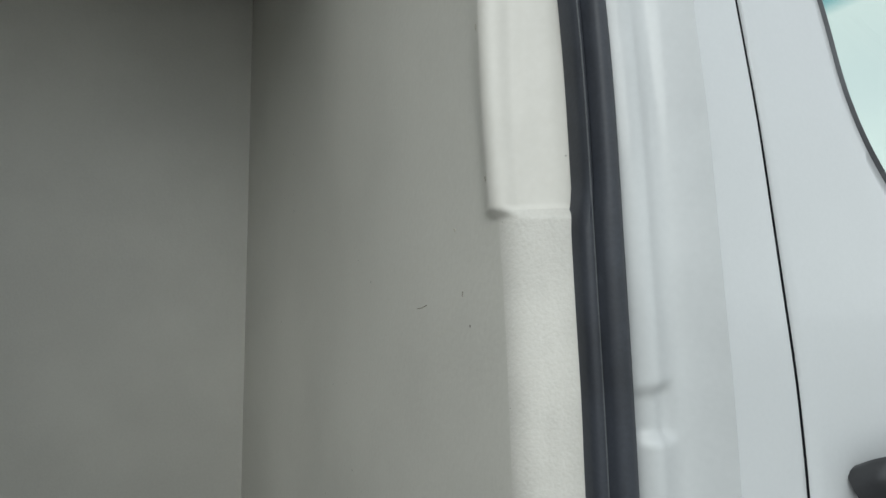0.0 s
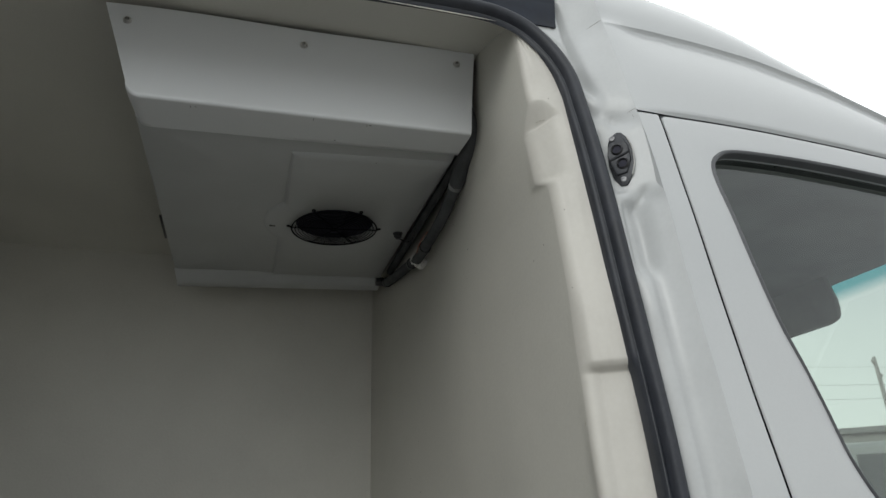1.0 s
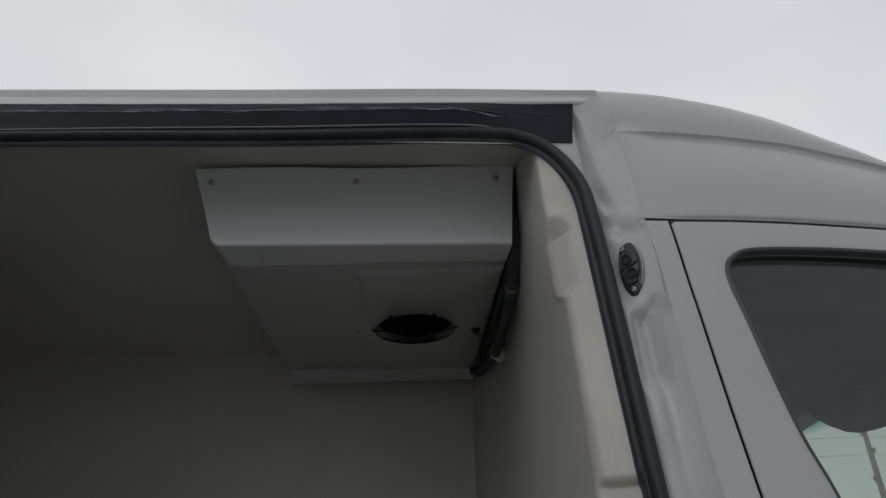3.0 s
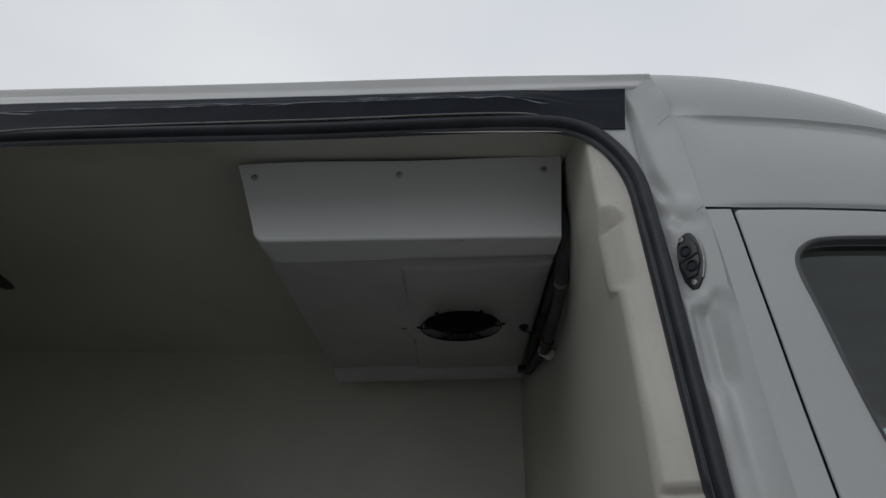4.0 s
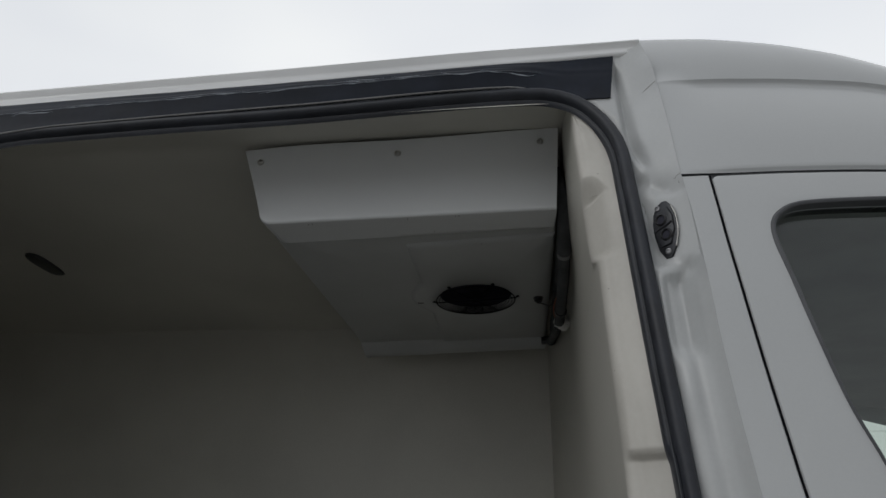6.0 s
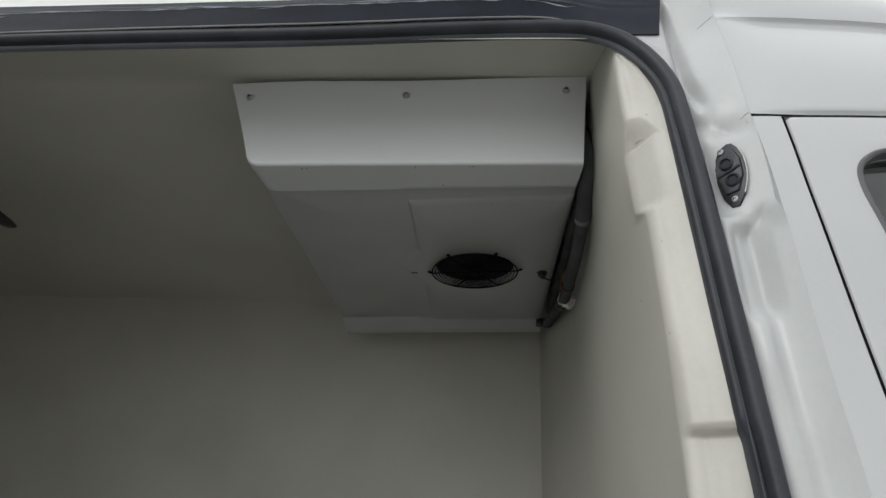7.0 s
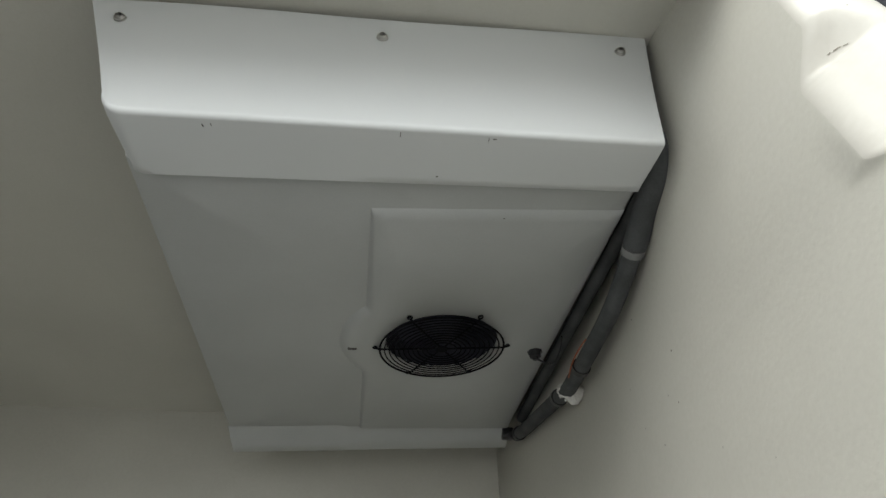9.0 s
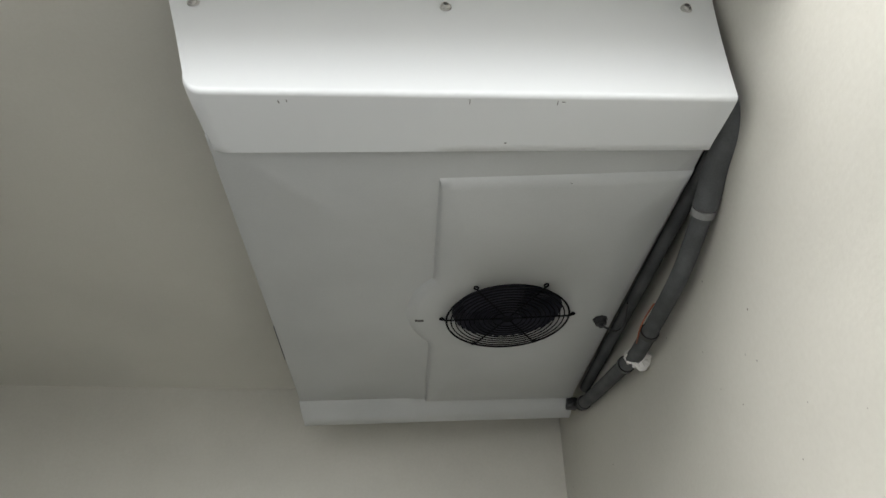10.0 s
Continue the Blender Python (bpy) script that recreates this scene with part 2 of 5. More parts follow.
JAMB = material("jamb_gelcoat", (0.59, 0.569, 0.522), 0.45, vary=0.05, grain=110, patch=6.0, bump=0.16, dist=0.0012, tint=(0.46, 0.43, 0.37), tint_at=(0.66, 0.9), specks=60.0, few=(0.78, 0.80))
JAMB_ROUGH = material("rough_gelcoat", (0.585, 0.566, 0.52), 0.5, vary=0.08, grain=260, patch=9.0, bump=0.5, dist=0.0014, tint=(0.44, 0.41, 0.36), tint_at=(0.64, 0.86), specks=120.0, few=(0.74, 0.77))
TYRE = material("tyre_rubber", (0.025, 0.025, 0.026), 0.8, vary=0.2, grain=120, patch=8, bump=0.3)
CRACK = material("sealer_crack", (0.24, 0.235, 0.225), 0.8, vary=0.2, grain=300, patch=40)
SCRATCH = material("lining_scratch", (0.33, 0.305, 0.26), 0.7, vary=0.2, grain=400, patch=60)
SCUFF = material("scuff_dark", (0.11, 0.105, 0.1), 0.7, vary=0.2, grain=400, patch=60)
SIDE_GLASS = pane("side_glass", (0.64, 0.685, 0.65))
SCREEN_GLASS = pane("screen_glass", (0.56, 0.605, 0.57), ((0.10, 0.30, 0.31), 2.068, 2.105))


# ---- mesh helpers ----
def part(name, bm, mat, parent=None, label="", smooth=True, angle=40):
    me = bpy.data.meshes.new(name)
    bmesh.ops.recalc_face_normals(bm, faces=bm.faces)
    bm.to_mesh(me)
    bm.free()
    me.materials.append(mat)
    if smooth:
        me.polygons.foreach_set("use_smooth", [True] * len(me.polygons))
        me.set_sharp_from_angle(angle=radians(angle))
    ob = new(name, me)
    if parent:
        ob.parent = parent
    return tagged(ob, label)


def thing(name, label, category, at=(0, 0, 0), group="", kind=""):
    ob = new(name)
    ob.empty_display_size = 0.05
    ob.location = at
    return tagged(ob, label, category, group, kind)


def sheet(fn, us, vs, off=(0, 0, 0)):
    """A grid of points fn(u, v), with a second skin shifted by off where that is given, closed at the rim."""
    bm = bmesh.new()
    skins = []
    for k in ((0, 1) if any(off) else (0,)):
        skins.append([[bm.verts.new(Vector(fn(u, v)) + Vector(off) * k) for v in vs] for u in us])
    for g in skins:
        for i in range(len(us) - 1):
            for j in range(len(vs) - 1):
                bm.faces.new((g[i][j], g[i + 1][j], g[i + 1][j + 1], g[i][j + 1]))
    if len(skins) == 2:
        a, b = skins
        ring = lambda g: ([g[i][0] for i in range(len(us))] + [g[-1][j] for j in range(1, len(vs))]
                          + [g[i][-1] for i in range(len(us) - 2, -1, -1)] + [g[0][j] for j in range(len(vs) - 2, 0, -1)])
        ra, rb = ring(a), ring(b)
        for i in range(len(ra)):
            j = (i + 1) % len(ra)
            bm.faces.new((ra[i], ra[j], rb[j], rb[i]))
    return bm


def box(x0, x1, y0, y1, z0, z1, bevel=0.0, seg=2, bm=None):
    bm = bm or bmesh.new()
    v = bmesh.ops.create_cube(bm, size=1.0, matrix=Matrix.LocRotScale(((x0 + x1) / 2, (y0 + y1) / 2, (z0 + z1) / 2), None, (x1 - x0, y1 - y0, z1 - z0)))["verts"]
    if bevel:
        edges = list({e for a in v for e in a.link_edges})
        bmesh.ops.bevel(bm, geom=edges, offset=bevel, segments=seg, affect="EDGES", profile=0.5)
    return bm


def sweep(points, profile, up, closed=False, bm=None, caps=True, widths=None):
    """A closed profile of (side, out) carried along points; out follows up (a vector or one for each point); widths: the side's scale at each point."""
    bm = bm or bmesh.new()
    pts = [Vector(p) for p in points]
    n = len(pts)
    rings = []
    for i, p in enumerate(pts):
        a = pts[(i - 1) % n] if closed or i else p
        b = pts[(i + 1) % n] if closed or i < n - 1 else p
        t = (b - a).normalized()
        u = Vector(up[i] if isinstance(up, list) else up)
        u = (u - t * u.dot(t)).normalized()
        s = t.cross(u)
        w = widths[i] if widths else 1.0
        rings.append([bm.verts.new(p + s * c[0] * w + u * c[1]) for c in profile])
    m = len(profile)
    for i in range(n if closed else n - 1):
        r, q = rings[i], rings[(i + 1) % n]
        for j in range(m):
            bm.faces.new((r[j], q[j], q[(j + 1) % m], r[(j + 1) % m]))
    if caps and not closed:
        bm.faces.new(rings[0])
        bm.faces.new(rings[-1][::-1])
    return bm


def disc_profile(r, k=10, ry=None):
    return [(r * math.cos(2 * math.pi * i / k), (ry or r) * math.sin(2 * math.pi * i / k)) for i in range(k)]


def curve_through(points, per=8, closed=False):
    """Catmull-Rom through the points."""
    p = [Vector(q) for q in points]
    n = len(p)
    out = []
    for i in range(n if closed else n - 1):
        a = p[(i - 1) % n] if closed or i else p[0] * 2 - p[1]
        b, c = p[i], p[(i + 1) % n]
        d = p[(i + 2) % n] if closed or i < n - 2 else p[-1] * 2 - p[-2]
        for k in range(per):
            t = k / per
            out.append(0.5 * ((2 * b) + (c - a) * t + (2 * a - 5 * b + 4 * c - d) * t * t + (3 * b - a - 3 * c + d) * t ** 3))
    if not closed:
        out.append(p[-1])
    return out


def lathe(profile, at, axis="z", k=20, bm=None):
    """(radius, height) points turned round an axis through at."""
    bm = bm or bmesh.new()
    rot = {"z": Matrix.Identity(3), "y": Matrix.Rotation(radians(90), 3, "X"), "-y": Matrix.Rotation(radians(90), 3, "X"), "x": Matrix.Rotation(radians(90), 3, "Y")}[axis]
    rings = []
    for r, h in profile:
        if r < 1e-6:
            rings.append([bm.verts.new(Vector(at) + rot @ Vector((0, 0, h)))])
        else:
            rings.append([bm.verts.new(Vector(at) + rot @ Vector((r * math.cos(2 * math.pi * i / k), r * math.sin(2 * math.pi * i / k), h))) for i in range(k)])
    for a, b in zip(rings, rings[1:]):
        for i in range(k):
            j = (i + 1) % k
            if len(a) == 1 and len(b) == 1:
                continue
            if len(a) == 1:
                bm.faces.new((a[0], b[i], b[j]))
            elif len(b) == 1:
                bm.faces.new((a[i], b[0], a[j]))
            else:
                bm.faces.new((a[i], b[i], b[j], a[j]))
    return bm


def table(*pairs):
    xs, ys_ = [p[0] for p in pairs], [p[1] for p in pairs]
    fine = np.linspace(xs[0], xs[-1], 400)
    val = np.interp(fine, xs, ys_)
    ker = np.hanning(25)
    ker /= ker.sum()
    soft = np.convolve(np.pad(val, 12, mode="reflect", reflect_type="odd"), ker, "valid")
    return lambda t: float(np.interp(t, fine, soft))


def smooth(a, b, t):
    k = min(1.0, max(0.0, (t - a) / (b - a)))
    return k * k * (3 - 2 * k)


def hill(c, w, t):
    return math.exp(-((t - c) / w) ** 2)


# ---- the van's measures: x to its front, y into it, z up ----
side_y = table((0.4, -0.02), (0.8, -0.045), (1.2, -0.05), (1.45, -0.045), (1.67, -0.03), (1.9, -0.012), (2.0, 0.0), (2.1, 0.014), (2.25, 0.045), (2.41, 0.084), (2.53, 0.1), (2.62, 0.108))
skin_y = lambda z: side_y(z) - 0.045
seal_x = table((0.55, 0.012), (1.1, -0.008), (1.35, -0.019), (1.57, -0.025), (1.66, -0.031), (1.78, -0.038), (1.92, -0.045), (2.02, -0.05), (2.15, -0.054), (2.25, -0.06))
step_x = table((0.5, 0.11), (1.1, 0.09), (1.3, 0.077), (1.6, 0.06), (1.7, 0.052), (1.82, 0.046), (1.9, 0.045), (2.04, 0.042), (2.16, 0.034), (2.27, 0.034), (2.42, 0.031), (2.5, 0.024), (2.6, 0.012))
gap_x = table((0.5, 0.2), (1.09, 0.18), (1.19, 0.17), (1.29, 0.157), (1.45, 0.137), (1.6, 0.119), (1.757, 0.105), (1.88, 0.096), (2.0, 0.089), (2.14, 0.085), (2.2, 0.083))
door_top = table((-0.2, 2.142), (0.1, 2.142), (0.21, 2.142), (0.33, 2.138), (0.51, 2.125), (0.65, 2.111), (0.9, 2.075), (1.2, 2.0), (1.6, 1.8))
edge_x = table((0.55, -0.062), (1.08, -0.072), (1.3, -0.081), (1.45, -0.091), (1.6, -0.101), (1.75, -0.1075), (1.9, -0.113), (2.0, -0.115), (2.04, -0.118), (2.1, -0.126), (2.15, -0.131), (2.2, -0.136), (2.3, -0.1395), (2.45, -0.141), (2.56, -0.141))
FLOOR_Z, FAR_Y, REAR_X = 0.50, 1.70, -3.05
wall_x = lambda y, z: -0.083 - 0.030 * smooth(1.2, 2.3, z) * (1 - smooth(0.8, 1.6, y)) - 0.082 * smooth(0.9, 1.72, y)
ceil_z = table((0.06, 2.385), (0.085, 2.402), (0.12, 2.428), (0.2, 2.468), (0.33, 2.514), (0.6, 2.527), (0.9, 2.527), (1.2, 2.513), (1.5, 2.475), (1.64, 2.448), (1.85, 2.40))


# ---- ground and sky's edge ----
def ground():
    bm = sheet(lambda u, v: (u, v, 0.015 * noise.noise((u * 0.11, v * 0.11, 0))), np.linspace(-60, 60, 41), np.linspace(-60, 60, 41))
    far = [bm.verts.new((x, y, -0.02)) for x, y in ((-2500, -2500), (2500, -2500), (2500, 2500), (-2500, 2500))]
    bm.faces.new(far)
    tagged(part("ground", bm, CONCRETE), "pale weathered concrete yard", "ground", kind="structure")


# ---- cargo box ----
def cargo_box():
    # front wall with the moulded door jamb
    def inset(z, w):
        """Share of the lower block's inset at a height z, w from the wall's edge (0) to the seal (1): a slanting chamfer above, a step below."""
        zl = 2.150 + 0.020 * w
        zu = max(zl + 0.006, 2.207 - 0.045 * smooth(0.25, 0.72, w))
        k = min(1.0, max(0.0, (zu - z) / (zu - zl)))
        k = 0.6 * k + 0.4 * k * k * (3 - 2 * k)
        return k * smooth(2.012, 2.038, z) * (1 - smooth(0.0, 0.72, w))

    # how far the wall's edge lies behind the pillar's face
    rim_y = lambda z: 0.075 - 0.010 * smooth(1.65, 1.8, z) - 0.021 * smooth(2.08, 2.2, z) - 0.017 * smooth(2.2, 2.36, z)

    def recess(z, v):
        d = 0.014 * smooth(1.356, 1.371, z) * (1 - smooth(1.644, 1.656, z)) * (1 - 0.75 * smooth(0.78, 0.86, v))
        d -= 0.006 * smooth(1.652, 1.664, z) * (1 - smooth(1.68, 1.85, z))
        d += 0.004 * smooth(2.2, 2.24, z)
        # hollow under the upper face, with the block's top as its ledge
        zl = 2.152 + 0.020 * v
        k = min(1.0, max(0.0, (2.207 - 0.045 * smooth(0.25, 0.72, v) - z) / 0.055))
        d += 0.007 * k * smooth(zl - 0.003, zl + 0.007, z) * (1 - smooth(0.3, 0.68, v))
        return d

    def front(u, v):
        tight = smooth(1.7, 1.85, u)
        a, b = 0.988 + 0.002 * tight, 1.19 - 0.03 * tight
        if not a < v < b:
            return plain(u, v)
        k = (v - a) / (b - a)
        p0, p1, p2 = Vector(plain(u, a)), Vector(plain(u, 1.0)), Vector(plain(u, b))
        return p0 * (1 - k) ** 2 + p1 * 2 * k * (1 - k) + p2 * k * k

    def plain(u, v):
        z = u
        base = edge_x(z)
        ex = base - 0.013 * smooth(1.357, 1.37, z) * (1 - smooth(1.45, 1.66, z))
        ey = side_y(z) + rim_y(z)
        k = inset(z, max(0.0, v - 1.0))
        ex, ey = ex - 0.007 * (1 - smooth(2.04, 2.14, z)) * k, ey + (0.100 - rim_y(z)) * k
        sx = seal_x(min(z, 2.25)) + 0.012 - 0.12 * smooth(2.25, 2.45, z)
        sy = side_y(z) + 0.019
        if v <= 1.0:
            w = v
            y = FAR_Y + 0.02 + (ey - FAR_Y - 0.02) * w
            x = wall_x(y, z)
            x += (base - wall_x(ey, z)) * smooth(0.55, 1.0, w) + (ex - base) * smooth(0.965, 1.0, w)
            x -= 0.012 * smooth(2.18, 2.3, z) * hill(0.38, 0.2, y)
            x += 0.004 * noise.noise((y * 2.2, z * 2.2, 3.0)) * smooth(0, 0.1, w) * (1 - smooth(0.8, 0.95, w))
            return (x, y, z)
        w = (v - 1.0)
        x, y = ex + (sx - ex) * w, ey + (sy - ey) * w
        d = recess(z, w) * smooth(0.0, 0.14, w)
        d -= 0.006 * math.sin(math.pi * w)
        d += 0.0012 * noise.noise((w * 6, z * 14, 7.0)) * smooth(0, 0.2, w)
        return (x + 0.78 * d, y + 0.63 * d, z)

    zs = np.concatenate([np.linspace(FLOOR_Z - 0.03, 1.3, 30), np.linspace(1.31, 1.4, 46), np.linspace(1.41, 1.63, 18), np.linspace(1.635, 1.7, 34), np.linspace(1.71, 2.0, 22), np.linspace(2.004, 2.26, 130), np.linspace(2.27, 2.53, 26)])
    wall = ob = part("wall_front", sheet(front, zs, np.concatenate([np.linspace(0, 0.9, 34), np.linspace(0.91, 0.985, 10), np.linspace(0.987, 0.997, 6)])), LINING, angle=70)
    tagged(ob, "cream moulded fibreglass front lining", "wall", kind="structure")
    ob = part("door_jamb", sheet(front, zs, np.concatenate([np.linspace(0.997, 1.0, 4), np.linspace(1.012, 1.16, 13), np.linspace(1.18, 2.0, 32)])), JAMB, angle=70)
    # below the lower step the moulding is left rough and pitted
    ob.data.materials.append(JAMB_ROUGH)
    for f in ob.data.polygons:
        f.material_index = 1 if f.center.z < 1.366 else 0
    jamb = tagged(ob, "cream stepped fibreglass jamb of the door opening", "door jamb", kind="structure")
    # black rub marks in the hollow over the block
    for run in (((2.1690, 0.155), (2.1697, 0.175)), ((2.1692, 0.195), (2.1697, 0.225), (2.1690, 0.25)), ((2.1685, 0.265), (2.1675, 0.30))):
        line = [Vector(front(z, 1.0 + w)) + Vector((-0.0004, -0.0005, 0)) for z, w in run]
        part("rub_mark", sweep(curve_through(line, 4), disc_profile(0.0005, 5), (-1, 0, 0)), SCRATCH, jamb)
    # scratches and knocks in the lining
    for run in (((1.268, 0.262), (1.264, 0.285), (1.2635, 0.298)), ((1.404, 0.052), (1.399, 0.051)), ((1.565, 0.037), (1.571, 0.036)), ((1.285, 0.145), (1.279, 0.147)), ((1.36, 0.16), (1.357, 0.158))):
        line = []
        for z, y in run:
            w = (FAR_Y + 0.02 - y) / (FAR_Y + 0.02 - side_y(z) - 0.075)
            line.append(Vector(front(z, min(w, 0.985))) + Vector((-0.0003, -0.0003, 0)))
        part("scratch", sweep(curve_through(line, 5), disc_profile(0.0009, 5), (-1, 0, 0)), SCRATCH, wall)
    # far wall
    def far(u, v):
        y = FAR_Y - 0.012 * smooth(2.1, 2.45, v) + 0.006 * noise.noise((u * 1.3, v * 1.3, 1.0))
        return (u, y, v)
    ob = part("wall_far", sheet(far, np.linspace(REAR_X, 0.0, 60), np.linspace(FLOOR_Z - 0.03, 2.52, 40), (0, 0.05, 0)), LINING)
    tagged(ob, "cream fibreglass lining of the cargo box", "wall", kind="structure")
    # ceiling
    def roof_in(u, v):
        return (u, v, ceil_z(v) - 0.03 * smooth(-1.3, -1.75, u) * (1 - smooth(0.1, 0.35, v)) + 0.004 * noise.noise((u * 1.5, v * 1.8, 5.0)))
    ob = part("ceiling", sheet(roof_in, np.linspace(REAR_X, -0.06, 64), np.concatenate([np.linspace(0.094, 0.4, 22), np.linspace(0.43, 1.76, 40)]), (0, 0.03, 0.05)), CEILING)
    tagged(ob, "off-white fibreglass ceiling with a soft rolled edge", "ceiling", kind="structure")
    tagged(part("floor", box(REAR_X, -0.02, -0.04, 1.76, FLOOR_Z - 0.05, FLOOR_Z, 0.004), CARGO_FLOOR), "grey non-slip cargo floor", "floor", kind="structure")
    tagged(part("wall_rear", box(REAR_X - 0.05, REAR_X, 0.0, 1.76, FLOOR_Z, 2.52, 0.004), LINING), "cream fibreglass rear wall", "wall", kind="structure")
    tagged(part("wall_side", sheet(lambda u, v: (u, side_y(v) + 0.05, v), np.linspace(REAR_X, -1.82, 12), np.linspace(FLOOR_Z - 0.03, 2.5, 30), (0, -0.04, 0)), LINING), "cream fibreglass side wall behind the door opening", "wall", kind="structure")


# ---- the van ----
def seal_path():
    p = [(seal_x(z), z) for z in (0.72, 0.9, 1.1, 1.3, 1.5, 1.66, 1.8, 1.95, 2.08, 2.18)]
    p += [(-0.059, 2.245), (-0.071, 2.298), (-0.095, 2.35), (-0.13, 2.394), (-0.18, 2.421), (-0.245, 2.431), (-0.4, 2.43), (-0.75, 2.414), (-1.1, 2.407), (-1.38, 2.398),
          (-1.50, 2.388), (-1.58, 2.366), (-1.66, 2.322), (-1.72, 2.26), (-1.755, 2.18), (-1.77, 2.0), (-1.775, 1.5), (-1.775, 0.9), (-1.755, 0.75), (-1.69, 0.69), (-1.5, 0.67), (-0.9, 0.665), (-0.2, 0.665), (-0.06, 0.67), (-0.01, 0.69)]
    return curve_through([(x, side_y(z) + 0.017, z) for x, z in p], 14, closed=True)


head_z = table((-1.9, 2.2), (-1.74, 2.25), (-1.64, 2.325), (-1.54, 2.367), (-1.38, 2.388), (-1.1, 2.400), (-0.75, 2.411), (-0.4, 2.427), (-0.25, 2.428), (-0.1, 2.41))


def rail_z(x):
    """Height of the drip rail, which falls towards the van's rear."""
    return 2.558 + 0.033 * max(-0.75, min(0.0, x)) + 0.023 * min(0.0, x + 0.75)


def pillar_surface(u, v):
    """u: height; v: 0 under the seal to 1 at the step's outer edge."""
    z = u
    x0 = seal_x(z) if z < 2.2 else float(np.interp(z, (2.2, 2.245, 2.298, 2.35, 2.394, 2.421), (-0.057, -0.059, -0.071, -0.095, -0.13, -0.18)))
    x1 = step_x(z)
    w = v
    x = x0 + (x1 - x0) * w
    wide = 0.056 - 0.042 * smooth(1.9, 1.97, z) + 0.068 * smooth(2.1, 2.2, z) - 0.034 * smooth(2.28, 2.42, z)
    y = side_y(z)
    k = min(1.0, max(0.0, (x - (x1 - wide)) / wide))
    y -= 0.045 * (1 - 0.5 * smooth(2.46, 2.545, z)) * k ** (2.1 - 0.8 * smooth(1.88, 1.97, z))
    y += 0.016 * (1 - smooth(x0 + 0.01, x0 + 0.045, x))
    # slanted seat of the latch
    seat = smooth(1.955, 1.985, z) * (1 - smooth(2.105, 2.135, z)) * smooth(x0 + 0.012, x0 + 0.03, x)
    y += (min(side_y(z) + 0.022, max(side_y(z) - 0.045, 0.008 - 0.95 * x)) - y) * seat
    # rolled ridges and pressings of the frame
    y -= 0.009 * hill(x1 - 0.060, 0.022, x) * (1 - smooth(1.95, 2.02, z))
    y += 0.003 * hill(x1 - 0.028, 0.014, x) * (1 - smooth(1.9, 1.98, z))
    up = smooth(2.16, 2.24, z)
    y += 0.021 * hill(x1 - 0.066 + 0.02 * smooth(2.3, 2.16, z), 0.009, x) * up * (1 - smooth(2.47, 2.53, z))
    y += 0.010 * hill(2.165, 0.022, z) * hill(x1 - 0.062, 0.016, x)
    y += 0.017 * smooth(1.79, 1.83, z) * (1 - smooth(1.935, 1.965, z)) * smooth(x1 - 0.068, x1 - 0.052, x) * (1 - smooth(x1 - 0.034, x1 - 0.012, x))
    y -= 0.006 * hill(1.75, 0.05, z) * hill(x1 - 0.055, 0.014, x)
    lid = 1.192 + 0.2 * (x - x1 + 0.05)
    y += 0.009 * smooth(1.138, 1.152, z) * (1 - smooth(lid - 0.008, lid + 0.006, z)) * smooth(x1 - 0.088, x1 - 0.078, x) * (1 - smooth(x1 - 0.048, x1 - 0.030, x))
    return (x, y, z)


